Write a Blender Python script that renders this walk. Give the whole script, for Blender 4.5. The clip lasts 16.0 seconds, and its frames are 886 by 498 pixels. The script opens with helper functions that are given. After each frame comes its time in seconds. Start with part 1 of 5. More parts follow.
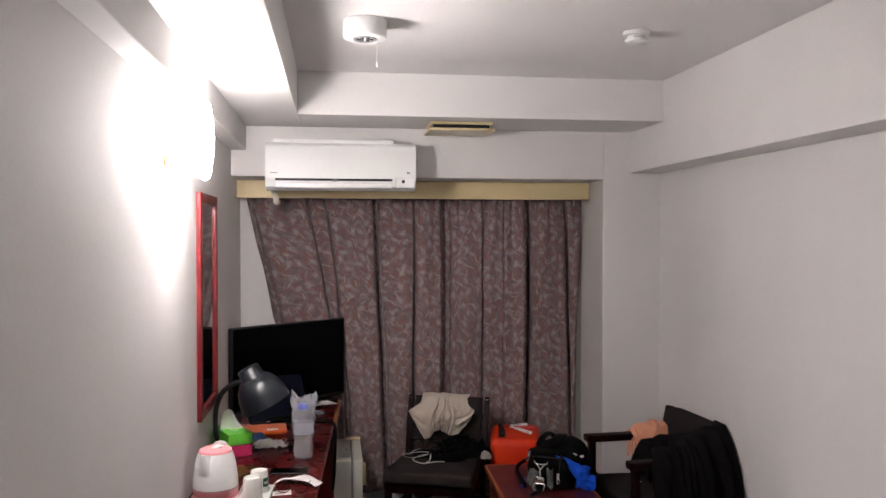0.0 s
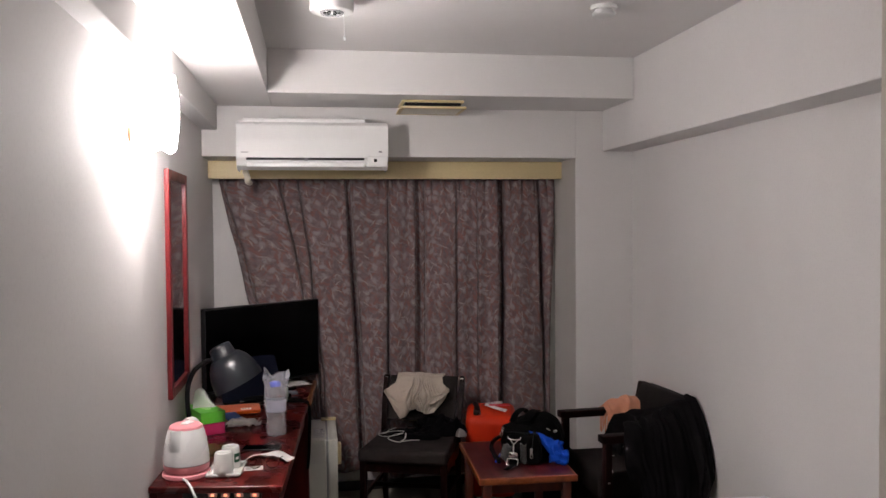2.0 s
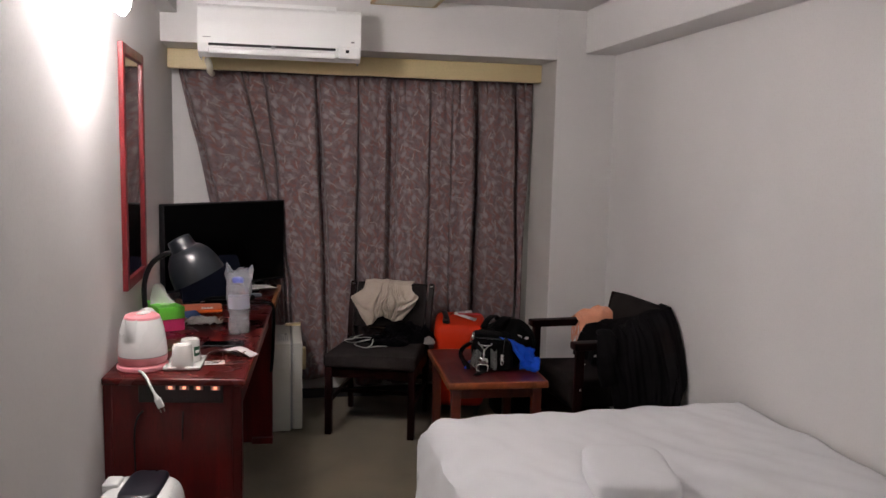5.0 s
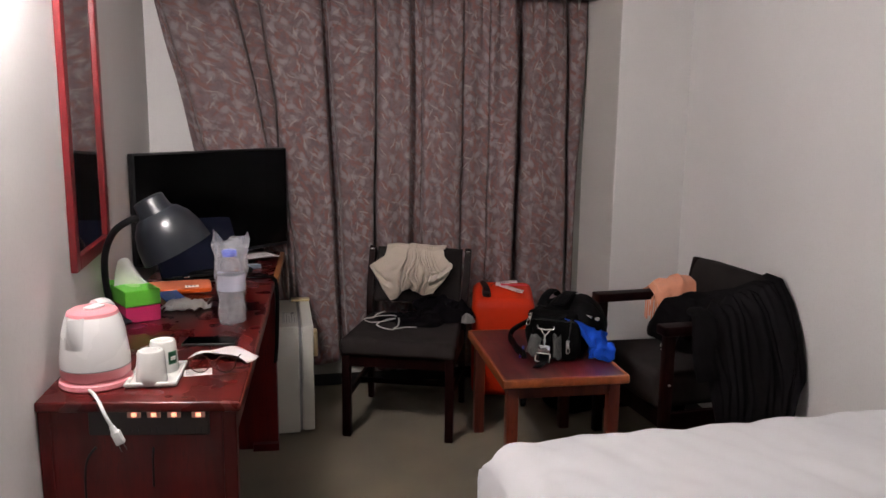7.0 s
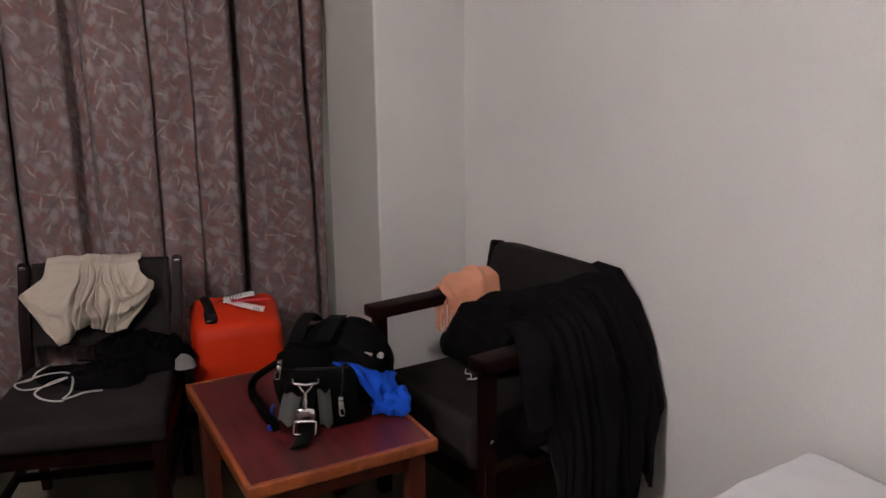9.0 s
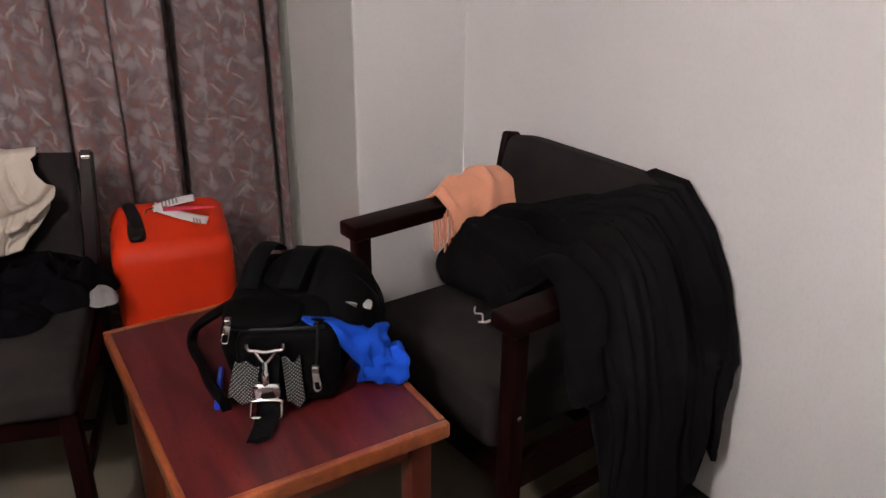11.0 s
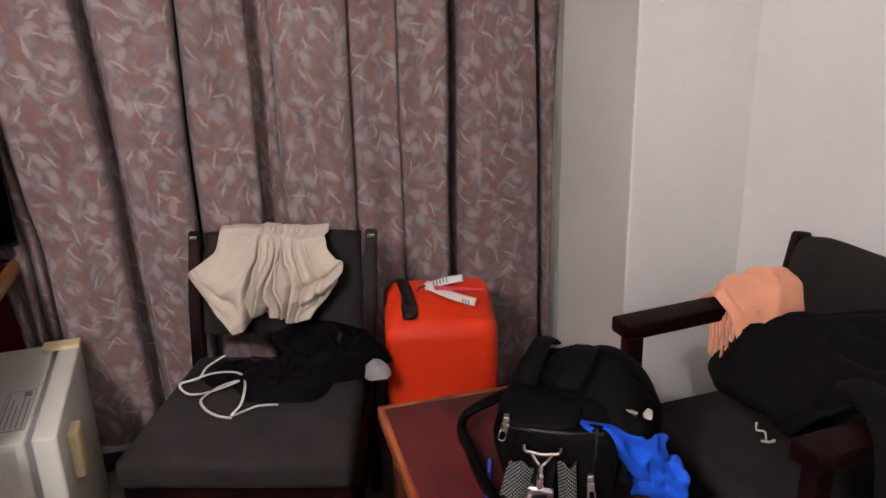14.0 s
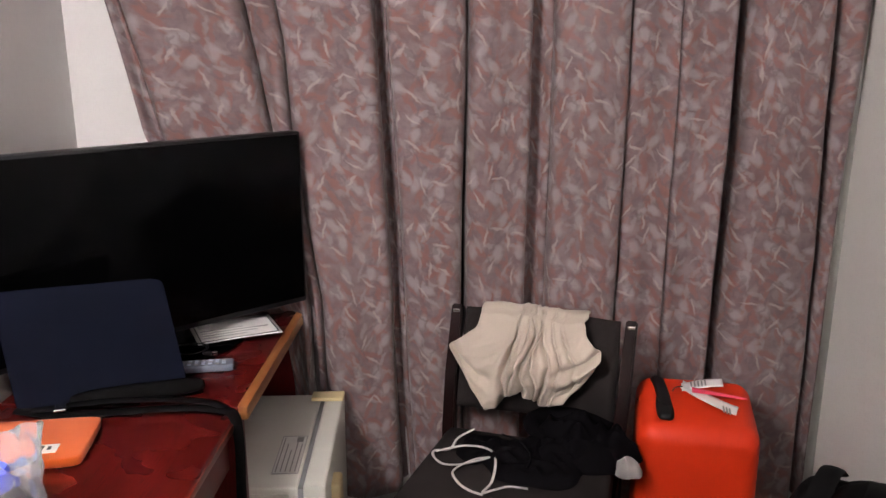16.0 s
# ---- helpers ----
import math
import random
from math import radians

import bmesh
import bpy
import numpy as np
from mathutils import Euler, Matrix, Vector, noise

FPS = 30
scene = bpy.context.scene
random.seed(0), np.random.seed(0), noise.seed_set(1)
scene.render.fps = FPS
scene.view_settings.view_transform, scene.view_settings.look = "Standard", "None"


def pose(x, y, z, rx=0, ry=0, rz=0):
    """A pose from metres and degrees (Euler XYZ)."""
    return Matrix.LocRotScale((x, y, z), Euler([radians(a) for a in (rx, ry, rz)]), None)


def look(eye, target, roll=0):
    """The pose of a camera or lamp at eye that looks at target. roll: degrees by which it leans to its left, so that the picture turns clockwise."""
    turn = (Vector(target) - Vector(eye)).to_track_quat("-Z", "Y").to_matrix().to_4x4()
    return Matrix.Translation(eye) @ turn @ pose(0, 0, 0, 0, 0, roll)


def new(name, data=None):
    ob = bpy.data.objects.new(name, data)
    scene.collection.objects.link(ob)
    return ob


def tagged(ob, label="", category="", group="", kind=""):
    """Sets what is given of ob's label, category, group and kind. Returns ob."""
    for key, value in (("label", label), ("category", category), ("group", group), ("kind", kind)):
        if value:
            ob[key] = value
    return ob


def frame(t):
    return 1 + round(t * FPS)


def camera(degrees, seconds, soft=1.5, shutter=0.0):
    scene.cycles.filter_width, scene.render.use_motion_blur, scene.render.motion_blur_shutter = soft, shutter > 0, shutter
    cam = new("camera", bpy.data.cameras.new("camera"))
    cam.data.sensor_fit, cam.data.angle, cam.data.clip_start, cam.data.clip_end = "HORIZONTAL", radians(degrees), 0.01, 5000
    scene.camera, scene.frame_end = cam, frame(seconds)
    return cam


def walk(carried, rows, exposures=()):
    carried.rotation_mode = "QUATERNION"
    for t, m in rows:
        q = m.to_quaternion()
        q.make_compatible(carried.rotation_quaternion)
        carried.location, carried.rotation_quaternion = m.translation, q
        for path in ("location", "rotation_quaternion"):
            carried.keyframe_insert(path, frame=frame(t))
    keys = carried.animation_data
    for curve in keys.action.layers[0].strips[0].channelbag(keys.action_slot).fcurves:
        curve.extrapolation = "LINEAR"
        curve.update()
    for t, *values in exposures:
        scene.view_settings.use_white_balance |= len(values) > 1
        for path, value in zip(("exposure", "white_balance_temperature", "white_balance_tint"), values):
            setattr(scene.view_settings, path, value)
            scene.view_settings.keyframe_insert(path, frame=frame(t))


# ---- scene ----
cam = camera(57.7, 16.0)
PATH = [
    (0, (0.588, -0.024, 1.699), (0.859, 1.957, 1.667), 0.0),
    (0.5, (0.597, -0.026, 1.696), (0.847, 1.958, 1.713), 0.4),
    (1, (0.611, -0.029, 1.691), (0.866, 1.955, 1.687), 0.0),
    (1.5, (0.619, -0.025, 1.674), (0.898, 1.955, 1.639), -0.2),
    (2, (0.631, -0.038, 1.635), (0.948, 1.936, 1.579), -0.5),
    (2.5, (0.62, -0.022, 1.585), (1.05, 1.93, 1.51), -0.1),
    (3, (0.62, -0.003, 1.53), (1.124, 1.93, 1.424), 0.6),
    (3.5, (0.62, 0.005, 1.514), (1.161, 1.925, 1.368), 1.4),
    (4, (0.627, 0.002, 1.493), (1.121, 1.931, 1.314), 1.8),
    (4.2, (0.639, 0.004, 1.495), (1.095, 1.942, 1.306), 1.8),
    (6.5, (0.567, 0.741, 1.426), (0.948, 2.678, 1.105), 1.3),
    (7, (0.604, 0.992, 1.411), (1.007, 2.92, 1.06), 0.7),
    (7.5, (0.64, 1.208, 1.442), (1.404, 3.023, 1.097), 1.3),
    (8, (0.705, 1.439, 1.427), (1.707, 3.131, 1.062), 0.5),
    (8.5, (0.823, 1.754, 1.394), (1.775, 3.472, 1.016), -0.6),
    (9, (0.949, 2.046, 1.372), (1.939, 3.717, 0.896), -0.6),
    (11.5, (1.185, 2.675, 1.324), (2.194, 4.184, 0.484), 0.8),
    (12, (1.165, 2.705, 1.333), (2.091, 4.274, 0.507), 0.2),
    (12.5, (1.151, 2.717, 1.347), (1.951, 4.383, 0.582), -0.8),
    (13, (1.143, 2.715, 1.357), (1.876, 4.429, 0.631), -0.9),
    (13.5, (1.121, 2.727, 1.361), (1.77, 4.484, 0.66), -1.2),
    (14, (1.094, 2.724, 1.384), (1.646, 4.526, 0.713), -1.6),
    (14.5, (1.053, 2.724, 1.406), (1.492, 4.574, 0.787), -1.8),
    (15, (1.014, 2.725, 1.422), (1.325, 4.623, 0.874), -1.0),
    (15.5, (0.966, 2.737, 1.422), (1.176, 4.662, 0.922), -0.3),
    (16, (0.951, 2.747, 1.432), (1.014, 4.683, 0.932), -0.0),
]
EXPOSURES = [(0, 0.0), (1, -0.15), (2, -0.28), (4.2, -0.22), (6.5, 0.04), (7, 0.18), (7.5, 0.20), (8, -0.04), (9.2, 0.10), (11.5, 0.80), (12.5, 1.08), (14, 0.92), (15, 0.90), (16, 1.02)]
walk(cam, [(t, look(eye, target, roll)) for t, eye, target, roll in PATH], EXPOSURES)

# ---- light ----
world = bpy.data.worlds.new("night")
scene.world = world
world.use_nodes = True
world.node_tree.nodes["Background"].inputs[0].default_value = (0.02, 0.025, 0.04, 1)
world.node_tree.nodes["Background"].inputs[1].default_value = 0.2


def lamp(name, place, watts, colour, radius):
    data = bpy.data.lights.new(name, "POINT")
    data.energy, data.color, data.shadow_soft_size = watts, colour, radius
    ob = new(name, data)
    ob.location = place
    return ob


SCONCE = Vector((0.115, 2.79, 2.04))
lamp("sconce_bulb", SCONCE + Vector((0, 0, 0.06)), 44, (1.0, 0.925, 0.915), 0.035)
# unseen lamp, added as cool fill from the entrance passage
lamp("passage_fill", (1.36, -0.75, 2.42), 7, (0.90, 0.96, 1.0), 0.06)


# ---- building helpers ----
def part(name, bm, material, parent=None, label="", smooth=None, solid=0.0):
    """One mesh object from a bmesh, under its parent. smooth: the angle in degrees under which edges are shaded round."""
    me = bpy.data.meshes.new(name)
    bm.normal_update()
    bm.to_mesh(me)
    bm.free()
    me.materials.append(material)
    if smooth is not None:
        me.polygons.foreach_set("use_smooth", [True] * len(me.polygons))
        me.set_sharp_from_angle(angle=radians(smooth))
    ob = new(name, me)
    if parent:
        ob.parent = parent
    if label:
        ob["label"] = label
    if solid:
        m = ob.modifiers.new("thickness", "SOLIDIFY")
        m.thickness, m.offset = solid, 0.0
    return ob


def thing(name, place, turn, label, category, group="", kind=""):
    ob = new(name)
    ob.empty_display_size = 0.05
    ob.matrix_basis = pose(*place, 0, 0, turn)
    return tagged(ob, label, category, group, kind)


def add_box(bm, x0, x1, y0, y1, z0, z1, bevel=0.0, seg=2, m=None):
    made = bmesh.ops.create_cube(bm, size=1, matrix=Matrix.Translation(((x0 + x1) / 2, (y0 + y1) / 2, (z0 + z1) / 2)) @ Matrix.Diagonal((x1 - x0, y1 - y0, z1 - z0, 1)))
    verts = made["verts"]
    if bevel:
        edges = list({e for v in verts for e in v.link_edges})
        out = bmesh.ops.bevel(bm, geom=edges, offset=bevel, segments=seg, profile=0.5, affect="EDGES", clamp_overlap=True)
        verts = list({v for f in out["faces"] for v in f.verts} | {v for v in verts if v.is_valid})
    if m is not None:
        bmesh.ops.transform(bm, matrix=m, verts=verts)
    return bm


def box(x0, x1, y0, y1, z0, z1, bevel=0.003, seg=2, m=None):
    return add_box(bmesh.new(), x0, x1, y0, y1, z0, z1, bevel, seg, m)


def boxes(items, bevel=0.002, seg=1):
    bm = bmesh.new()
    for b in items:
        add_box(bm, *b, bevel, seg)
    return bm


def add_tube(bm, points, radius, seg=10, closed=False, flat=1.0):
    pts = [Vector(p) for p in points]
    n = len(pts)
    rings, side = [], None
    for i, p in enumerate(pts):
        a = pts[(i - 1) % n] if closed or i else p
        b = pts[(i + 1) % n] if closed or i < n - 1 else p
        way = (b - a).normalized()
        if side is None:
            side = way.orthogonal().normalized()
            if flat != 1.0:
                side = way.cross(Vector((0, 0, 1)))
                side = side.normalized() if side.length > 0.1 else way.orthogonal().normalized()
        side = (side - way * side.dot(way)).normalized()
        up = way.cross(side)
        r = radius[i] if isinstance(radius, (list, tuple)) else radius
        rings.append([bm.verts.new(p + side * r * math.cos(2 * math.pi * k / seg) + up * r * flat * math.sin(2 * math.pi * k / seg)) for k in range(seg)])
    for i in range(n if closed else n - 1):
        a, b = rings[i], rings[(i + 1) % n]
        for k in range(seg):
            bm.faces.new((a[k], a[(k + 1) % seg], b[(k + 1) % seg], b[k]))
    if not closed:
        bm.faces.new(rings[0][::-1])
        bm.faces.new(rings[-1])
    return bm


def tube(points, radius, seg=10, closed=False, flat=1.0):
    return add_tube(bmesh.new(), points, radius, seg, closed, flat)


def smooth_line(points, steps=6, closed=False):
    """Points along a soft curve through the given ones."""
    p = [Vector(q) for q in points]
    n = len(p)
    out = []
    for i in range(n if closed else n - 1):
        a, b, c, d = (p[(i + k) % n] if closed else p[min(max(i + k, 0), n - 1)] for k in (-1, 0, 1, 2))
        for s in range(steps):
            t = s / steps
            out.append(0.5 * (2 * b + (c - a) * t + (2 * a - 5 * b + 4 * c - d) * t * t + (3 * b - a - 3 * c + d) * t ** 3))
    if not closed:
        out.append(p[-1])
    return out


def lathe(profile, seg=32, m=None):
    bm = bmesh.new()
    rings = []
    for r, z in profile:
        if r < 1e-5:
            rings.append([bm.verts.new((0, 0, z))])
        else:
            rings.append([bm.verts.new((r * math.cos(2 * math.pi * k / seg), r * math.sin(2 * math.pi * k / seg), z)) for k in range(seg)])
    for a, b in zip(rings, rings[1:]):
        for k in range(seg):
            j = (k + 1) % seg
            if len(a) > 1 and len(b) > 1:
                bm.faces.new((a[k], a[j], b[j], b[k]))
            elif len(a) > 1:
                bm.faces.new((a[k], a[j], b[0]))
            elif len(b) > 1:
                bm.faces.new((a[0], b[j], b[k]))
    bmesh.ops.recalc_face_normals(bm, faces=bm.faces)
    if m is not None:
        bm.transform(m)
    return bm


def sheet(nu, nv, f, wu=1.0, wv=1.0):
    """A grid surface f(u, v), with its cloth coordinates in metres as UV."""
    bm = bmesh.new()
    uv = bm.loops.layers.uv.new("cloth")
    g = [[bm.verts.new(f(i / nu, j / nv)) for j in range(nv + 1)] for i in range(nu + 1)]
    for i in range(nu):
        for j in range(nv):
            face = bm.faces.new((g[i][j], g[i + 1][j], g[i + 1][j + 1], g[i][j + 1]))
            for loop, (a, b) in zip(face.loops, ((i, j), (i + 1, j), (i + 1, j + 1), (i, j + 1))):
                loop[uv].uv = (a / nu * wu, b / nv * wv)
    return bm


def puff(rx, ry, rz, place=(0, 0, 0), power=0.6, rough=0.0, scale=8.0, nu=40, nv=24, seed=0.0, m=None):
    """A rounded, soft body: a box-like ellipsoid with an uneven skin."""
    bm = bmesh.new()

    def s(a, e):
        return math.copysign(abs(a) ** e, a)
    rows = []
    for j in range(nv + 1):
        b = math.pi * (j / nv - 0.5)
        row = []
        for i in range(nu):
            a = 2 * math.pi * i / nu
            p = Vector((rx * s(math.cos(b), power) * s(math.cos(a), power), ry * s(math.cos(b), power) * s(math.sin(a), power), rz * s(math.sin(b), power)))
            if rough:
                q = p * scale + Vector((seed, seed * 1.7, 0))
                p = p + p.normalized() * rough * (noise.noise(q) + 0.5 * noise.noise(q * 2.3))
            row.append(bm.verts.new(p + Vector(place)))
        rows.append(row)
    for j in range(nv):
        for i in range(nu):
            k = (i + 1) % nu
            bm.faces.new((rows[j][i], rows[j][k], rows[j + 1][k], rows[j + 1][i]))
    bmesh.ops.remove_doubles(bm, verts=bm.verts, dist=1e-5)
    bmesh.ops.recalc_face_normals(bm, faces=bm.faces)
    if m is not None:
        bm.transform(m)
    return bm


def lerp(table, x):
    """Reads a table of (x, value) by straight lines."""
    for (a, p), (b, q) in zip(table, table[1:]):
        if x <= b:
            return p + (q - p) * min(max((x - a) / (b - a), 0), 1)
    return table[-1][1]


# ---- materials ----
def nodes_of(name):
    m = bpy.data.materials.new(name)
    m.use_nodes = True
    t = m.node_tree
    return m, t, t.nodes["Principled BSDF"]


def node(t, kind, **inputs):
    n = t.nodes.new(kind)
    for key, value in inputs.items():
        n.inputs[key.replace("_", " ")].default_value = value
    return n


def mixed(t, a, b, factor):
    """A colour mix; a, b: colours or sockets."""
    n = t.nodes.new("ShaderNodeMix")
    n.data_type = "RGBA"
    for slot, value in ((6, a), (7, b)):
        if isinstance(value, tuple):
            n.inputs[slot].default_value = (*value, 1)
        else:
            t.links.new(value, n.inputs[slot])
    t.links.new(factor, n.inputs[0])
    return n.outputs[2]


def ramp(t, socket, lo, hi):
    n = t.nodes.new("ShaderNodeMapRange")
    n.inputs[1].default_value, n.inputs[2].default_value = lo, hi
    t.links.new(socket, n.inputs[0])
    return n.outputs[0]


def plain(name, colour, rough=0.5, metal=0.0, vary=0.12, grain=300.0, bump=0.1, depth=0.001, stretch=(1, 1, 1), wear=4.0, coat=0.0, sheen=0.0, **extra):
    """A surface with fine grain and broad, faint unevenness."""
    m, t, b = nodes_of(name)
    co = t.nodes.new("ShaderNodeTexCoord")
    mp = node(t, "ShaderNodeMapping")
    mp.inputs["Scale"].default_value = stretch
    t.links.new(co.outputs["Object"], mp.inputs["Vector"])
    fine = node(t, "ShaderNodeTexNoise", Scale=grain, Detail=3.0)
    broad = node(t, "ShaderNodeTexNoise", Scale=wear, Detail=4.0)
    for n in (fine, broad):
        t.links.new(mp.outputs[0], n.inputs["Vector"])
    dark = tuple(c * (1 - vary) for c in colour)
    light = tuple(min(c * (1 + vary), 1) for c in colour)
    base = mixed(t, dark, light, ramp(t, broad.outputs[0], 0.3, 0.7))
    fleck = mixed(t, base, tuple(c * (1 - 1.5 * vary) for c in colour), ramp(t, fine.outputs[0], 0.5, 0.8))
    t.links.new(fleck, b.inputs["Base Color"])
    r = ramp(t, broad.outputs[0], 0.2, 0.8)
    r.node.inputs[3].default_value, r.node.inputs[4].default_value = max(rough - 0.07, 0.02), min(rough + 0.07, 1)
    t.links.new(r, b.inputs["Roughness"])
    b.inputs["Metallic"].default_value = metal
    b.inputs["Coat Weight"].default_value = coat
    b.inputs["Sheen Weight"].default_value = sheen
    for key, value in extra.items():
        b.inputs[key.replace("_", " ")].default_value = value
    if bump:
        bp = node(t, "ShaderNodeBump", Strength=bump, Distance=depth)
        t.links.new(fine.outputs[0], bp.inputs["Height"])
        t.links.new(bp.outputs[0], b.inputs["Normal"])
    return m


def wood(name, colour, dark, rough=0.3, along="Y", coat=0.3, scale=14.0, gloss=0.5):
    m, t, b = nodes_of(name)
    co = t.nodes.new("ShaderNodeTexCoord")
    mp = node(t, "ShaderNodeMapping")
    mp.inputs["Scale"].default_value = tuple(0.12 if a == along else 1.0 for a in "XYZ")
    mp.inputs["Location"].default_value = (3.3, 1.7, 5.2)
    t.links.new(co.outputs["Object"], mp.inputs["Vector"])
    big = node(t, "ShaderNodeTexNoise", Scale=scale, Detail=6.0, Distortion=0.5)
    fine = node(t, "ShaderNodeTexNoise", Scale=scale * 16, Detail=3.0)
    for n in (big, fine):
        t.links.new(mp.outputs[0], n.inputs["Vector"])
    c = mixed(t, dark, colour, ramp(t, big.outputs[0], 0.35, 0.65))
    c = mixed(t, c, dark, ramp(t, fine.outputs[0], 0.52, 0.75))
    t.links.new(c, b.inputs["Base Color"])
    worn = node(t, "ShaderNodeTexNoise", Scale=9.0, Detail=2.0)
    t.links.new(co.outputs["Object"], worn.inputs["Vector"])
    r = ramp(t, worn.outputs[0], 0.3, 0.75)
    r.node.inputs[3].default_value, r.node.inputs[4].default_value = rough - 0.03, rough + 0.05
    t.links.new(r, b.inputs["Roughness"])
    b.inputs["Coat Weight"].default_value, b.inputs["Coat Roughness"].default_value = coat, 0.2
    b.inputs["Specular IOR Level"].default_value = gloss
    bp = node(t, "ShaderNodeBump", Strength=0.15, Distance=0.0006)
    t.links.new(fine.outputs[0], bp.inputs["Height"])
    t.links.new(bp.outputs[0], b.inputs["Normal"])
    return m


def weave(name, colour, rough=0.9, size=900.0, vary=0.15, bump=0.3, sheen=0.2, gloss=0.2):
    """Woven cloth: crossed threads and slight soiling."""
    m, t, b = nodes_of(name)
    co = t.nodes.new("ShaderNodeTexCoord")
    a = node(t, "ShaderNodeTexNoise", Scale=size, Detail=2.0)
    w = node(t, "ShaderNodeTexNoise", Scale=7.0, Detail=4.0)
    for n in (a, w):
        t.links.new(co.outputs["Object"], n.inputs["Vector"])
    c = mixed(t, tuple(x * (1 - vary) for x in colour), tuple(min(1, x * (1 + vary)) for x in colour), ramp(t, w.outputs[0], 0.3, 0.7))
    c = mixed(t, c, tuple(x * (1 - 2 * vary) for x in colour), ramp(t, a.outputs[0], 0.5, 0.75))
    t.links.new(c, b.inputs["Base Color"])
    b.inputs["Roughness"].default_value, b.inputs["Sheen Weight"].default_value = rough, sheen
    b.inputs["Specular IOR Level"].default_value = gloss
    bp = node(t, "ShaderNodeBump", Strength=bump, Distance=0.0008)
    t.links.new(a.outputs[0], bp.inputs["Height"])
    t.links.new(bp.outputs[0], b.inputs["Normal"])
    return m


def glow(name, colour, strength):
    m, t, b = nodes_of(name)
    b.inputs["Base Color"].default_value = (*colour, 1)
    b.inputs["Emission Color"].default_value = (*colour, 1)
    b.inputs["Emission Strength"].default_value = strength
    return m


def printed_cloth(name):
    """Mauve-grey curtain cloth with brushed terracotta patches, pale leaves and thin cream strokes."""
    m, t, b = nodes_of(name)
    co = t.nodes.new("ShaderNodeUVMap")
    co.uv_map = "cloth"

    def marks(scale, length, width, wobble, shift):
        mp = node(t, "ShaderNodeMapping")
        mp.inputs["Location"].default_value = shift
        mp.inputs["Scale"].default_value = (scale, scale, 1)
        t.links.new(co.outputs[0], mp.inputs["Vector"])
        nz = node(t, "ShaderNodeTexNoise", Scale=2.3, Detail=3.0)
        t.links.new(mp.outputs[0], nz.inputs["Vector"])
        add = node(t, "ShaderNodeVectorMath")
        add.operation = "MULTIPLY_ADD"
        t.links.new(nz.outputs["Color"], add.inputs[0])
        add.inputs[1].default_value = (wobble, wobble, 0)
        t.links.new(mp.outputs[0], add.inputs[2])
        v = node(t, "ShaderNodeTexVoronoi", Scale=1.0)
        v.voronoi_dimensions = "2D"
        t.links.new(add.outputs[0], v.inputs["Vector"])
        off = node(t, "ShaderNodeVectorMath")
        off.operation = "SUBTRACT"
        t.links.new(add.outputs[0], off.inputs[0])
        t.links.new(v.outputs["Position"], off.inputs[1])
        sep = node(t, "ShaderNodeSeparateColor")
        t.links.new(v.outputs["Color"], sep.inputs[0])
        ang = node(t, "ShaderNodeMath")
        ang.operation = "MULTIPLY_ADD"
        t.links.new(sep.outputs[0], ang.inputs[0])
        ang.inputs[1].default_value, ang.inputs[2].default_value = 2.2, 0.2
        rot = node(t, "ShaderNodeVectorRotate")
        rot.rotation_type = "Z_AXIS"
        t.links.new(off.outputs[0], rot.inputs["Vector"])
        t.links.new(ang.outputs[0], rot.inputs["Angle"])
        sc = node(t, "ShaderNodeVectorMath")
        sc.operation = "MULTIPLY"
        t.links.new(rot.outputs[0], sc.inputs[0])
        sc.inputs[1].default_value = (1 / length, 1 / width, 0)
        ln = node(t, "ShaderNodeVectorMath")
        ln.operation = "LENGTH"
        t.links.new(sc.outputs[0], ln.inputs[0])
        return ramp(t, ln.outputs["Value"], 1.3, 0.6), sep

    grain = node(t, "ShaderNodeTexNoise", Scale=26.0, Detail=6.0)
    t.links.new(co.outputs[0], grain.inputs["Vector"])
    broad = node(t, "ShaderNodeTexNoise", Scale=19.0, Detail=3.0, Distortion=1.0)
    t.links.new(co.outputs[0], broad.inputs["Vector"])
    c = mixed(t, (0.120, 0.083, 0.086), (0.192, 0.142, 0.147), ramp(t, grain.outputs[0], 0.33, 0.67))
    c = mixed(t, c, (0.140, 0.072, 0.064), ramp(t, broad.outputs[0], 0.48, 0.80))
    # brushed arcs, pale leaves, small grey leaves, thin cream strokes
    for scale, length, width, wobble, shift, tint, strength in ((13.5, 0.58, 0.12, 0.45, (0.3, 0.1, 0), (0.178, 0.080, 0.066), 0.78), (16.5, 0.52, 0.11, 0.45, (9.1, 3.6, 0), (0.190, 0.090, 0.076), 0.70), (14.0, 0.32, 0.17, 0.3, (4.1, 2.7, 0), (0.265, 0.240, 0.252), 0.66),
                                                                (17.0, 0.46, 0.10, 0.5, (2.2, 8.4, 0), (0.245, 0.215, 0.224), 0.50), (14.0, 0.50, 0.09, 1.0, (6.2, 1.4, 0), (0.105, 0.075, 0.080), 0.50),
                                                                (13.0, 0.30, 0.050, 0.35, (7.7, 5.3, 0), (0.31, 0.265, 0.255), 0.70)):
        f, _ = marks(scale, length, width, wobble, shift)
        k = node(t, "ShaderNodeMath")
        k.operation = "MULTIPLY"
        t.links.new(f, k.inputs[0])
        k.inputs[1].default_value = strength
        c = mixed(t, c, tint, k.outputs[0])
    t.links.new(c, b.inputs["Base Color"])
    b.inputs["Roughness"].default_value = 0.85
    b.inputs["Sheen Weight"].default_value = 0.15
    th = node(t, "ShaderNodeTexNoise", Scale=700.0, Detail=2.0)
    t.links.new(co.outputs[0], th.inputs["Vector"])
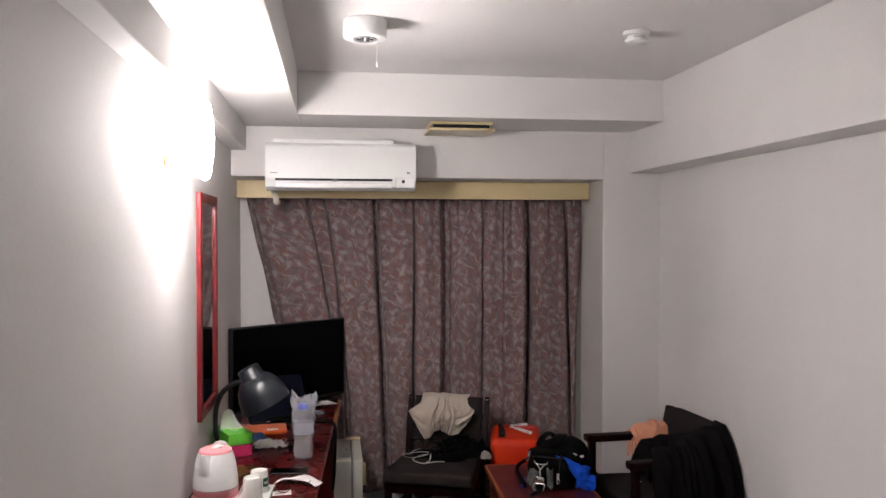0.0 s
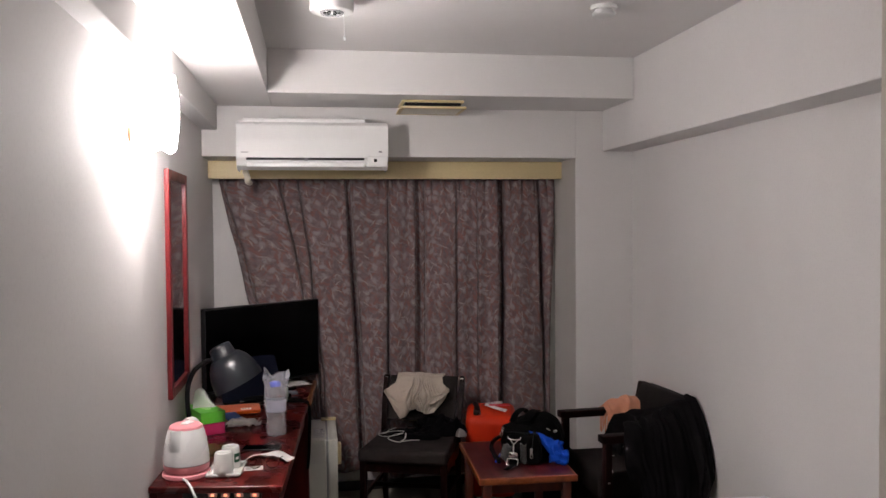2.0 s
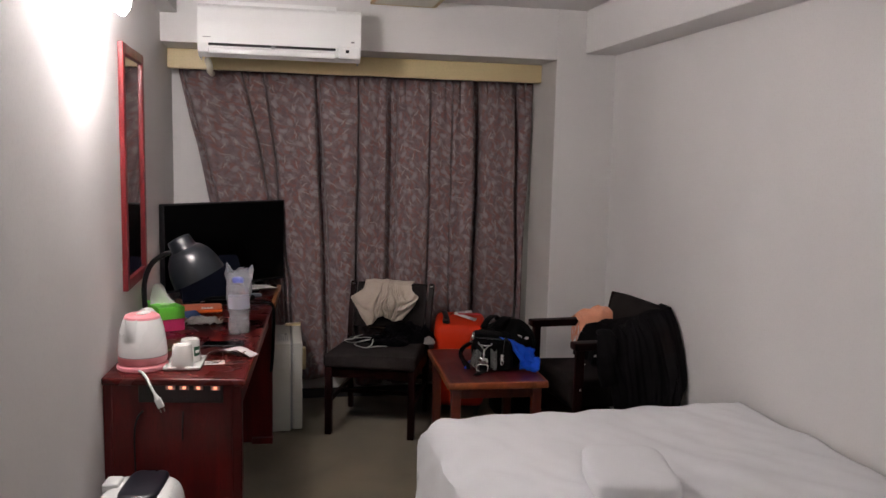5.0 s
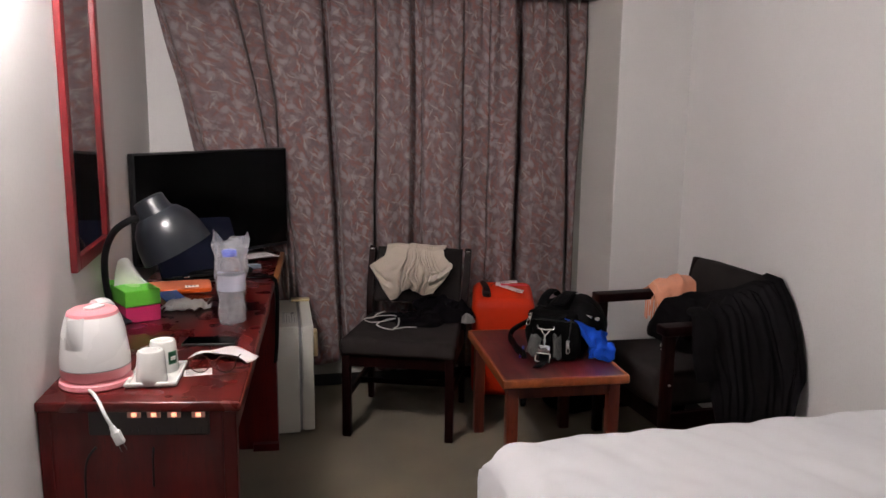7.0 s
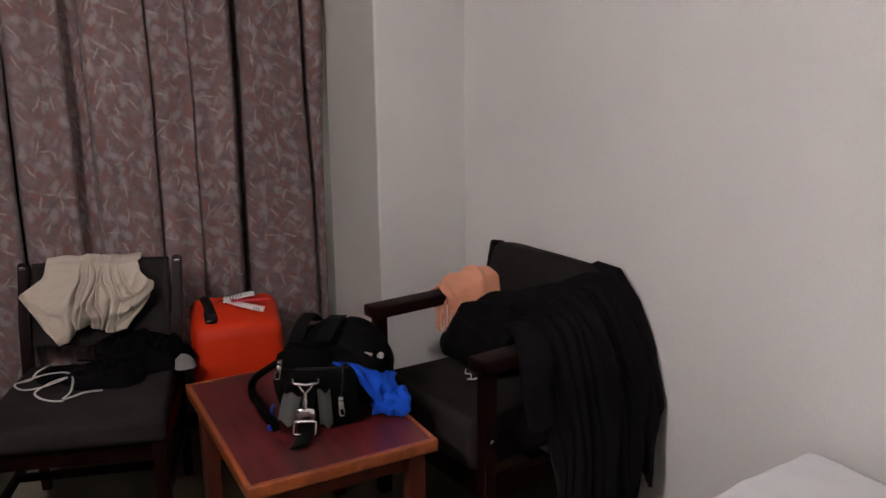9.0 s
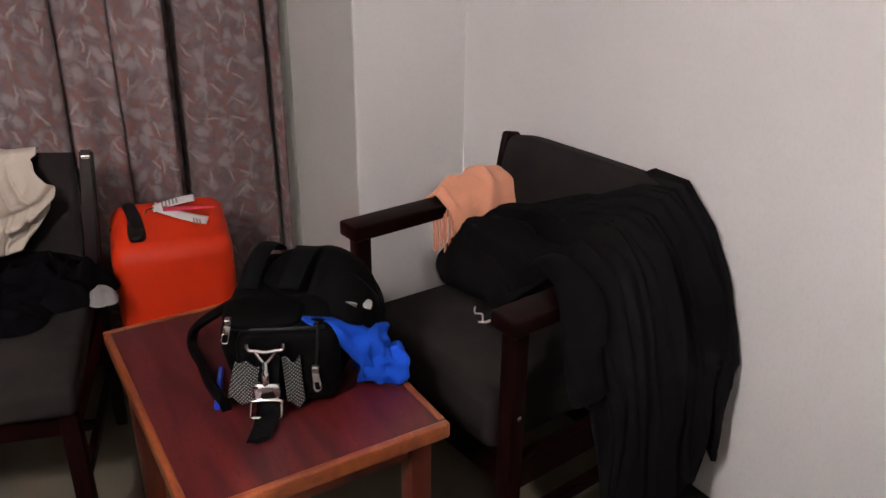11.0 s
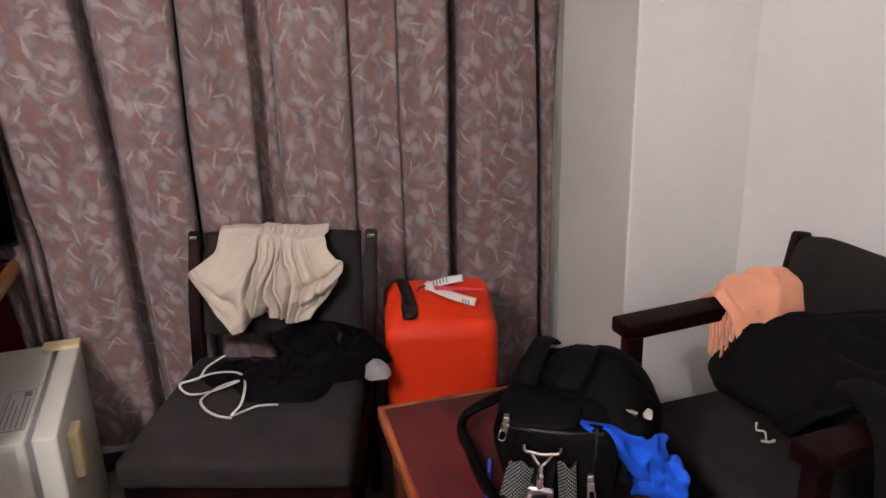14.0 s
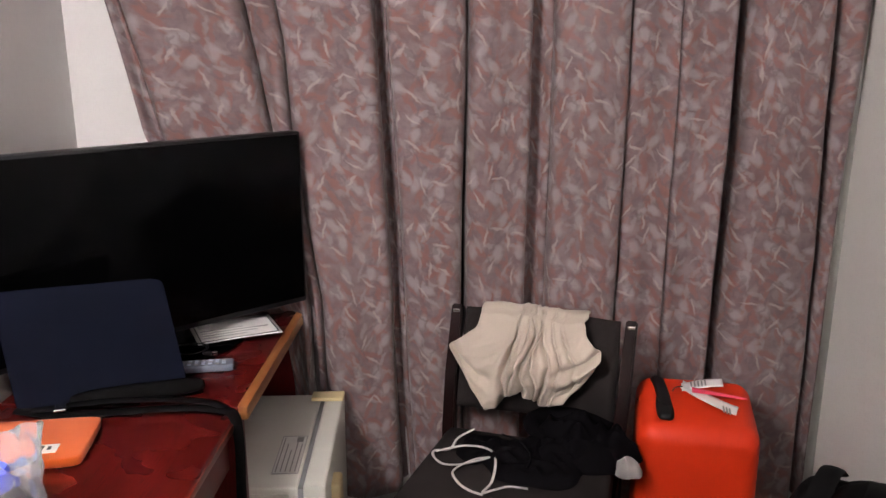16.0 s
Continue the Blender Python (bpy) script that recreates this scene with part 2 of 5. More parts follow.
    bp = node(t, "ShaderNodeBump", Strength=0.25, Distance=0.0008)
    t.links.new(th.outputs[0], bp.inputs["Height"])
    t.links.new(bp.outputs[0], b.inputs["Normal"])
    return m


def netting(name):
    """Pale threads crossed over black."""
    m, t, b = nodes_of(name)
    co = t.nodes.new("ShaderNodeTexCoord")
    fac = None
    for turn in (0.75, -0.75):
        mp = node(t, "ShaderNodeMapping")
        mp.inputs["Rotation"].default_value = (0, turn, 0)
        t.links.new(co.outputs["Object"], mp.inputs["Vector"])
        w = node(t, "ShaderNodeTexWave", Scale=64.0, Distortion=1.5)
        t.links.new(mp.outputs[0], w.inputs["Vector"])
        f = ramp(t, w.outputs["Fac"], 0.45, 0.7)
        if fac is not None:
            k = node(t, "ShaderNodeMath")
            k.operation = "MULTIPLY"
            t.links.new(fac, k.inputs[0])
            t.links.new(f, k.inputs[1])
            f = k.outputs[0]
        fac = f
    t.links.new(mixed(t, (0.012, 0.012, 0.012), (0.30, 0.31, 0.295), fac), b.inputs["Base Color"])
    b.inputs["Roughness"].default_value = 0.7
    return m


GREY_SOCK = weave("grey_sock_knit", (0.20, 0.19, 0.185))
WALL = plain("wallpaper", (0.72, 0.70, 0.69), 0.75, vary=0.035, grain=160, bump=0.15, depth=0.0015, stretch=(1, 1, 0.6), wear=1.6)
JAMB = plain("pale_grey_jamb", (0.40, 0.40, 0.37), 0.5, vary=0.05)
# greyer and darker than the wallpaper: shade on the recess side put into the colour
SHADED_REVEAL = plain("grey_beige_reveal_shade", (0.60, 0.575, 0.545), 0.6, vary=0.04, grain=140, bump=0.1, depth=0.001, wear=2.0)
BEIGE_WALL = plain("beige_wallpaper", (0.62, 0.555, 0.50), 0.75, vary=0.04, grain=160, bump=0.22, depth=0.0015, stretch=(1, 1, 0.6), wear=1.6)
CEIL = plain("ceiling_paper", (0.75, 0.735, 0.725), 0.8, vary=0.03, grain=220, bump=0.2, depth=0.0012, wear=1.2)
CARPET = plain("olive_carpet", (0.135, 0.110, 0.068), 0.95, vary=0.22, grain=420, bump=0.8, depth=0.004, wear=3.5, sheen=0.15)
BLACKBOARD = plain("black_baseboard", (0.012, 0.012, 0.013), 0.45, wear=10)
CREAM = plain("yellowed_cream_paint", (0.66, 0.54, 0.30), 0.45, vary=0.06, grain=90, bump=0.05, wear=3)
CURTAIN = printed_cloth("printed_curtain_cloth")
WHITE_PLASTIC = plain("white_plastic", (0.80, 0.80, 0.79), 0.28, vary=0.02, bump=0.03, wear=3)
IVORY = plain("aged_ivory_plastic", (0.72, 0.68, 0.56), 0.4, vary=0.05, bump=0.04)
GREY_PLASTIC = plain("grey_plastic", (0.25, 0.25, 0.26), 0.4)
BLACK = plain("black_plastic", (0.006, 0.006, 0.007), 0.4, vary=0.2, Specular_IOR_Level=0.3)
GLOSS_BLACK = plain("black_screen", (0.0006, 0.0006, 0.0007), 0.14, vary=0.05, bump=0.0, Specular_IOR_Level=0.05)
MAHOGANY = wood("red_mahogany", (0.100, 0.0065, 0.0052), (0.045, 0.0028, 0.0028), 0.27, "Y", 0.12, 14.0, 0.38)
MAHOGANY_UP = wood("red_mahogany_upright", (0.110, 0.0060, 0.0050), (0.060, 0.0030, 0.0030), 0.36, "Z", 0.08, 14.0, 0.30)
DESK_EDGE = wood("worn_red_edge", (0.20, 0.032, 0.012), (0.09, 0.008, 0.005), 0.3, "Y", 0.2)
RED_FRAME = wood("red_lacquered_frame", (0.20, 0.010, 0.013), (0.12, 0.006, 0.008), 0.35, "Z", 0.3)
DARK_WOOD = wood("dark_stained_wood", (0.0125, 0.0026, 0.0024), (0.0045, 0.0012, 0.0012), 0.42, "Z", 0.0, 14.0, 0.06)
TABLE_TOP = wood("reddish_table_top", (0.112, 0.0125, 0.0135), (0.044, 0.0042, 0.0055), 0.34, "Y", 0.08, 24, 0.38)
TABLE_EDGE = wood("orange_brown_edge", (0.30, 0.080, 0.022), (0.16, 0.034, 0.010), 0.35, "Y", 0.2, 22)
TABLE_LEG = wood("brown_table_leg", (0.15, 0.026, 0.012), (0.065, 0.010, 0.006), 0.35, "Z", 0.2)
PALE_EDGE = wood("worn_pale_edge", (0.36, 0.17, 0.05), (0.20, 0.06, 0.02), 0.4, "Y", 0.1)
GREY_CLOTH = weave("charcoal_upholstery", (0.0205, 0.0166, 0.0163), vary=0.32, bump=0.6, size=600.0, sheen=0.0, gloss=0.09)
BEIGE_CLOTH = weave("beige_cotton", (0.50, 0.43, 0.36), vary=0.08, bump=0.15)
BLACK_CLOTH = weave("black_cloth", (0.0026, 0.0022, 0.0030), vary=0.2, sheen=0.0, gloss=0.05)
COAT_CLOTH = weave("black_coat_cloth", (0.0036, 0.0029, 0.0036), vary=0.25, bump=0.2, sheen=0.0, gloss=0.10)
WHITE_TRIM = weave("off_white_trim", (0.55, 0.53, 0.50))
PEACH = weave("peach_wool", (0.74, 0.325, 0.20), vary=0.08, bump=0.4)
LINEN = weave("white_bed_linen", (0.78, 0.785, 0.81), vary=0.02, bump=0.1, size=1200)
RED_SHELL = plain("red_suitcase_shell", (0.54, 0.028, 0.005), 0.5, vary=0.08, grain=420, bump=0.35, depth=0.0008, wear=6, Specular_IOR_Level=0.22)
BLUE_CLOTH = weave("bright_blue_cloth", (0.006, 0.068, 0.50), vary=0.12, sheen=0.0)
NAVY = weave("navy_sleeve_cloth", (0.0026, 0.0036, 0.0090), vary=0.15, sheen=0.0, gloss=0.07)
NYLON = weave("black_nylon", (0.0026, 0.0025, 0.0026), rough=0.75, vary=0.25, size=1400, sheen=0.0, gloss=0.05)
WEBBING = weave("black_webbing", (0.0025, 0.0025, 0.0028), rough=0.7, size=500, bump=0.6, sheen=0.0, gloss=0.07)
STEEL = plain("brushed_nickel", (0.62, 0.60, 0.57), 0.25, 1.0, bump=0.05)
CHROME = plain("chrome", (0.75, 0.75, 0.75), 0.1, 1.0, bump=0.0)
PAPER = plain("white_paper", (0.74, 0.73, 0.72), 0.7, vary=0.03, bump=0.06)
INK = plain("dark_ink", (0.05, 0.05, 0.055), 0.7)
PINK_PLASTIC = plain("pink_plastic", (0.78, 0.30, 0.33), 0.35, vary=0.04, bump=0.03)
PORCELAIN = plain("white_porcelain", (0.74, 0.74, 0.71), 0.2, vary=0.03, bump=0.02, coat=0.3)
GREEN = plain("green_card", (0.10, 0.46, 0.03), 0.45, vary=0.08)
MAGENTA = plain("magenta_card", (0.48, 0.02, 0.11), 0.45, vary=0.08)
DARK_GREEN = plain("dark_green_print", (0.01, 0.09, 0.04), 0.4)
ORANGE = weave("orange_pouch_cloth", (0.50, 0.085, 0.010), vary=0.1)
LAMP_BLUE = plain("dark_blue_grey_enamel", (0.0044, 0.0068, 0.0110), 0.38, vary=0.1, bump=0.03, coat=0.15)
FRIDGE = plain("grey_white_enamel", (0.56, 0.55, 0.50), 0.38, vary=0.05, bump=0.05, wear=5)
BRASS_WOOD = wood("pale_wood_knob", (0.50, 0.30, 0.15), (0.35, 0.18, 0.08), 0.4)


# ---- structure ----
XL, XR, YF, YB, ZC = 0.035, 2.50, 4.50, 4.95, 2.52
XB, YB0, ZB = 0.415, 4.03, 2.303      # left and cross beams
XP, YP = 1.446, 1.02                  # corner of the entrance partition
Y0 = -1.3


def fixed(name, bm, material, label, category="wall", smooth=None):
    return tagged(part(name, bm, material, smooth=smooth), label, category, kind="structure")


fixed("floor", box(XL - 0.15, XR + 0.15, Y0 - 0.15, YB + 0.15, -0.1, 0, 0), CARPET, "worn olive-beige short-pile carpet floor", "floor")
fixed("ceiling", box(XL - 0.15, XR + 0.15, Y0 - 0.15, YB + 0.15, ZC, ZC + 0.1, 0), CEIL, "white papered ceiling", "ceiling")
fixed("wall_west", box(XL - 0.15, XL, Y0 - 0.15, YB + 0.15, 0, ZC, 0), WALL, "white textured wallpaper wall beside the desk")
fixed("wall_east", box(XR, XR + 0.15, YP, YF, 0, ZC, 0), WALL, "white textured wallpaper wall beside the bed")
fixed("wall_partition", box(XP, XR + 0.15, Y0, YP, 0, ZC, 0.004), BEIGE_WALL, "beige papered partition wall at the entrance")
fixed("wall_south", box(XL, XP, Y0 - 0.15, Y0, 0, ZC, 0), WALL, "plain white wall closing the entrance passage")
fixed("wall_north_pier", box(2.15, XR + 0.15, YF, YB + 0.15, 0, ZC, 0.004), WALL, "white papered pier beside the window recess")
# thin panel over the pier's side, carrying the recess shade in its colour
fixed("wall_reveal", box(2.1485, 2.16, YF + 0.004, YB, 0, 2.027, 0), SHADED_REVEAL, "grey-beige side of the window recess, with its shade put into the colour")
fixed("wall_north_header", box(XL, 2.15, YF, YB + 0.15, 2.028, ZC, 0.003), WALL, "white papered wall above the window recess")
fixed("wall_north_back", boxes([(XL, 0.48, YB, YB + 0.15, 0, 2.028), (2.08, 2.15, YB, YB + 0.15, 0, 2.028), (0.48, 2.08, YB, YB + 0.15, 0, 0.35), (0.48, 2.08, YB, YB + 0.15, 1.98, 2.028)], 0), WALL, "white wall of the window recess")
fixed("beam_cross", box(XB, 2.316, YB0, YF, ZB, ZC, 0.004), CEIL, "white papered ceiling beam above the window", "beam")
fixed("beam_left", box(0.118, XB, Y0, YF, ZB, ZC, 0.004), CEIL, "white papered ceiling beam along the desk wall", "beam")
fixed("beam_left_step", box(XL, 0.118, Y0, YF, 2.172, ZC, 0.004), CEIL, "narrow white papered beam step along the desk wall", "beam")
fixed("beam_right", box(2.316, XR, YP, YF, 2.068, ZC, 0.005), WALL, "white papered beam along the bed wall", "beam")
for name, b in (("baseboard_east", (XR - 0.009, XR, YP, YF, 0, 0.06)), ("baseboard_pier", (2.15, XR - 0.009, YF - 0.009, YF, 0, 0.06)), ("baseboard_back", (XL, 2.15, YB - 0.009, YB, 0, 0.06)),
                ("baseboard_reveal", (2.141, 2.15, YF, YB - 0.009, 0, 0.06)), ("baseboard_west", (XL, XL + 0.009, Y0, YB - 0.009, 0, 0.06)), ("baseboard_partition", (XP - 0.009, XP, Y0, YP, 0, 0.06))):
    fixed(name, box(*b, 0.002, 1), BLACKBOARD, "low black vinyl baseboard", "baseboard")
fixed("curtain_box", box(XL, 2.148, 4.755, 4.80, 1.922, 2.026, 0.004), CREAM, "yellowed cream painted curtain box board", "curtain box")
fixed("trim_jamb", box(2.072, 2.148, 4.908, YB, 0.0, 2.026, 0.004), JAMB, "pale grey upright window jamb", "trim")

win = thing("window_1", (0, 0, 0), 0, "aluminium-framed window hidden behind the closed curtains", "window", kind="structure")
part("window_frame", boxes([(0.48, 2.08, YB + 0.05, YB + 0.09, 0.35, 0.40), (0.48, 2.08, YB + 0.05, YB + 0.09, 1.93, 1.98), (0.48, 0.53, YB + 0.05, YB + 0.09, 0.40, 1.93), (2.03, 2.08, YB + 0.05, YB + 0.09, 0.40, 1.93), (1.12, 1.18, YB + 0.05, YB + 0.09, 0.40, 1.93)]), STEEL, win)
NIGHT = plain("night_glass", (0.02, 0.02, 0.025), 0.05, bump=0.0)
for x0, x1 in ((0.53, 1.12), (1.18, 2.03)):
    part("pane", box(x0, x1, YB + 0.065, YB + 0.075, 0.40, 1.93, 0), NIGHT, win)

# ---- curtains ----
CY = 4.940
ZT = 1.935


def pleated(name, borders, fronts, hem, label):
    """A curtain of upright pleats. borders: where each pleat ends, by height; fronts: how far each pleat stands out at its two ends, and how far it falls back between pleats."""
    bm = bmesh.new()
    uv = bm.loops.layers.uv.new("cloth")
    per, rows = 30, 64
    lines, run = [], [0.0]
    for i in range(len(fronts)):
        fa, fb, back = fronts[i]
        for k in range(per + (i == len(fronts) - 1)):
            s = k / per
            s = s - 0.10 * math.sin(2 * math.pi * s) if k else 0.0   # finer steps near the creases
            column = []
            for j in range(rows + 1):
                z = hem + (ZT - hem) * j / rows
                a, b = lerp(borders[i], z), lerp(borders[i + 1], z)
                x = a + (b - a) * s
                low = min(max((ZT - z) / 0.35, 0), 1)
                wide = min((b - a) / 0.10, 1)
                bulge = (1 - abs(2 * s - 1) ** (5 + 9 * wide)) ** 0.5
                out = back + (fa + (fb - fa) * s - back) * bulge * (0.55 + 0.45 * low)
                out += bulge * (0.010 * math.sin(s * 6.0 + i * 2.1) * low + 0.012 * noise.noise(Vector((x * 7, z * 1.3, i * 3.7))) + 0.004 * noise.noise(Vector((x * 22, z * 5, i))))
                # gathers under the heading tape, dying out downwards
                pinch = abs(math.sin(math.pi * (x - 0.05) / 0.082 + 0.6 * noise.noise(Vector((x * 9, 0, 4)))))
                out -= 0.034 * (1 - pinch) ** 3 * math.exp(-(ZT - z) / (0.10 + 0.07 * noise.noise(Vector((x * 5, 7, 0)))))
                d = math.hypot((x - 1.845) / 0.035, (z - 1.02 - 0.8 * abs(x - 1.845)) / 0.035)
                out -= 0.022 * math.exp(-d * d)
                column.append(bm.verts.new((x + 0.004 * noise.noise(Vector((x * 4, z * 3, 2))), CY - out, z + 0.005 * math.sin(x * 37))))
            if lines:
                p, q = lines[-1][rows // 2].co, column[rows // 2].co
                run.append(run[-1] + (p - q).length)
            lines.append(column)
    for i in range(len(lines) - 1):
        for j in range(rows):
            face = bm.faces.new((lines[i][j], lines[i + 1][j], lines[i + 1][j + 1], lines[i][j + 1]))
            for loop, (a, b) in zip(face.loops, ((i, j), (i + 1, j), (i + 1, j + 1), (i, j + 1))):
                loop[uv].uv = (run[a], 1.82 * b / rows)
    tagged(part(name, bm, CURTAIN, None, label, 60, 0.003), label, "curtain", "curtains at the window")


def upright(x, foot=None):
    return [(0.05, x if foot is None else foot), (1.3, x), (1.95, x)]


pleated("curtain", [
    [(0.05, 0.57), (0.5, 0.57), (0.72, 0.535), (1.19, 0.238), (1.52, 0.172), (1.64, 0.141), (1.92, 0.078)],
    [(0.05, 0.60), (0.5, 0.60), (0.72, 0.570), (1.195, 0.287), (1.52, 0.205), (1.72, 0.150), (1.92, 0.100)],
    [(0.05, 0.665), (0.72, 0.652), (1.21, 0.567), (1.52, 0.518), (1.86, 0.438), (1.95, 0.420)],
    [(0.05, 0.700), (0.72, 0.685), (1.21, 0.620), (1.44, 0.612), (1.83, 0.548), (1.95, 0.535)],
    [(0.05, 0.905), (0.37, 0.894), (0.75, 0.878), (1.1, 0.863), (1.45, 0.850), (1.86, 0.832), (1.95, 0.830)],
    [(0.05, 0.948), (0.37, 0.932), (0.75, 0.913), (1.1, 0.896), (1.45, 0.880), (1.86, 0.855), (1.95, 0.850)],
    [(0.05, 1.080), (0.75, 1.070), (1.3, 1.080), (1.95, 1.086)],
], [(0.055, 0.065, 0.03), (0.075, 0.105, 0.02), (0.065, 0.075, 0.005), (0.085, 0.100, 0.01), (0.000, 0.002, 0.0), (0.080, 0.098, 0.01)], 0.15,
    "mauve-grey printed curtain pulled aside behind the television")
pleated("curtain", [
    upright(1.083, 1.076), upright(1.252, 1.240), upright(1.312, 1.300), upright(1.508, 1.492), upright(1.640, 1.630), upright(1.774, 1.760), upright(1.812, 1.798),
    [(0.05, 2.064), (0.86, 2.060), (1.3, 2.040), (1.7, 2.034), (1.95, 2.030)],
    [(0.05, 2.078), (0.86, 2.076), (1.3, 2.058), (1.7, 2.052), (1.95, 2.046)],
    [(0.05, 2.098), (0.4, 2.100), (0.91, 2.112), (1.48, 2.132), (1.95, 2.146)],
], [(0.098, 0.098, 0.01), (0.028, 0.024, 0.02), (0.078, 0.102, 0.03), (0.066, 0.084, 0.045), (0.072, 0.100, 0.04), (0.000, 0.002, 0.0), (0.088, 0.096, 0.01), (0.012, 0.012, 0.01), (0.075, 0.060, 0.02)], 0.10,
    "mauve-grey curtain with terracotta brush-stroke print, drawn closed")

# ---- wall lamp ----
sc = thing("wall_lamp", (XL, SCONCE.y, 1.95), 0, "lit frosted-glass wall lamp with a pale wooden bracket", "wall lamp")
part("bracket", lathe([(0, 0), (0.028, 0), (0.032, 0.008), (0.026, 0.02), (0.016, 0.028), (0.016, 0.05), (0, 0.05)], 20, pose(0, -0.035, 0, 0, 90, 0)), BRASS_WOOD, sc, "pale turned wooden bracket", 40)
SHADE = glow("lit_frosted_glass", (1.0, 0.925, 0.915), 140.0)


def glass_shade(u, v):
    a = 2 * math.pi * u
    r = 0.058 + 0.012 * math.sin(math.pi * v)
    ripple = 1 + 0.03 * math.sin(8 * a)
    return (0.080 + r * ripple * math.cos(a), r * 1.05 * ripple * math.sin(a), -0.05 + 0.25 * v + 0.008 * math.sin(5 * a) * (1 - v))


part("shade", sheet(64, 14, glass_shade), SHADE, sc, "frosted white glass shade with a scalloped rim", 60, 0.003)

# ---- mirror ----
mi = thing("wall_mirror", (XL, 3.36, 0.935), 0, "tall mirror in a red lacquered wooden frame on the wall", "mirror")
W, H, F, D = 0.475, 0.945, 0.042, 0.02
for name, b in (("frame_side", (0, D, 0, F, 0, H)), ("frame_side", (0, D, W - F, W, 0, H)), ("frame_rail", (0, D, F, W - F, 0, F)), ("frame_rail", (0, D, F, W - F, H - F, H))):
    part(name, box(*b, 0.004), RED_FRAME, mi)
MIRROR = plain("mirror_glass", (0.86, 0.87, 0.87), 0.02, 1.0, vary=0.0, bump=0.0)
part("glass", box(0.004, 0.010, F, W - F, F, H - F, 0), MIRROR, mi, "silvered mirror glass")

# ---- air conditioner ----
ac = thing("air_conditioner", (0.238, YF, 1.942), 0, "white split air conditioner mounted above the curtains", "air conditioner")


def ac_shell(u, v):
    profile = [(-0.16, 0.0), (-0.215, 0.02), (-0.232, 0.06), (-0.226, 0.16), (-0.212, 0.235), (-0.19, 0.252), (-0.10, 0.256), (0.0, 0.256)]
    s = v * (len(profile) - 1)
    i = min(int(s), len(profile) - 2)
    t = s - i
    return (0.792 * u, profile[i][0] * (1 - t) + profile[i + 1][0] * t, profile[i][1] * (1 - t) + profile[i + 1][1] * t)


bm = sheet(8, 56, ac_shell)
for x in (0.0, 0.792):
    ring = [bm.verts.new(ac_shell(x / 0.792, k / 28)) for k in range(29)] + [bm.verts.new((x, 0, 0)), bm.verts.new((x, -0.16, 0))]
    bm.faces.new(ring if x else ring[::-1])
part("body", bm, WHITE_PLASTIC, ac, "", 50)
part("front_panel", box(0.006, 0.786, -0.236, -0.230, 0.075, 0.238, 0.003, 2, pose(0, 0, 0, 0, 0, 0) @ Matrix.Rotation(radians(-4), 4, "X") @ Matrix.Translation((0, 0.012, -0.014))), WHITE_PLASTIC, ac, "smooth white front panel", 40)
part("air_slot", box(0.05, 0.665, -0.238, -0.20, 0.049, 0.061, 0.004), BLACK, ac, "dark air outlet slot")
part("louvre", box(0.05, 0.665, -0.239, -0.16, 0.010, 0.040, 0.008, 3), WHITE_PLASTIC, ac, "pale closed louvre flap", 40)
part("louvre_tab", box(0.35, 0.37, -0.242, -0.235, 0.043, 0.058, 0.003), GREY_PLASTIC, ac)
part("sensor", box(0.715, 0.732, -0.240, -0.225, 0.040, 0.056, 0.004), BLACK, ac, "dark receiver eye")
part("sensor_surround", box(0.68, 0.785, -0.236, -0.18, 0.012, 0.072, 0.010, 3), WHITE_PLASTIC, ac, "", 40)
part("name_plate", box(0.025, 0.062, -0.2375, -0.232, 0.087, 0.0905, 0), GREY_PLASTIC, ac)
part("indicator", box(0.742, 0.758, -0.2375, -0.232, 0.090, 0.098, 0), GREY_PLASTIC, ac)
part("intake_grille", boxes([(0.04, 0.67, -0.19 + 0.026 * k, -0.178 + 0.026 * k, 0.25, 0.272) for k in range(7)] + [(0.035, 0.04, -0.195, -0.015, 0.25, 0.275), (0.67, 0.675, -0.195, -0.015, 0.25, 0.275)]), WHITE_PLASTIC, ac, "slatted top air intake")
part("pipe", tube(smooth_line([(0.03, -0.03, 0.0), (0.036, -0.05, -0.014), (0.042, -0.05, -0.034), (0.040, -0.02, -0.048), (0.035, 0.05, -0.050), (0.035, 0.20, -0.048)]), 0.016, 12), IVORY, ac, "pale bandaged drain pipe", 50)

# ---- ceiling fittings ----
ve = thing("ceiling_vent", (1.265, 4.29, ZB), 0, "yellowed square extractor grille under the ceiling beam", "vent")
part("frame", boxes([(-0.175, 0.175, -0.125, -0.107, -0.047, -0.034), (-0.175, 0.175, 0.112, 0.13, -0.047, -0.034), (-0.175, -0.155, -0.107, 0.112, -0.047, -0.034), (0.155, 0.175, -0.107, 0.112, -0.047, -0.034)], 0.003), CREAM, ve, "yellowed cream frame")
part("panel", box(-0.155, 0.155, -0.107, 0.112, -0.046, -0.036, 0.002), IVORY, ve, "aged ivory cover panel")
part("duct", box(-0.15, 0.15, -0.095, 0.10, -0.036, 0, 0.002), BLACK, ve, "dark gap behind the panel")
part("mount", box(-0.165, 0.165, -0.11, 0.115, -0.012, 0, 0.002), CREAM, ve)

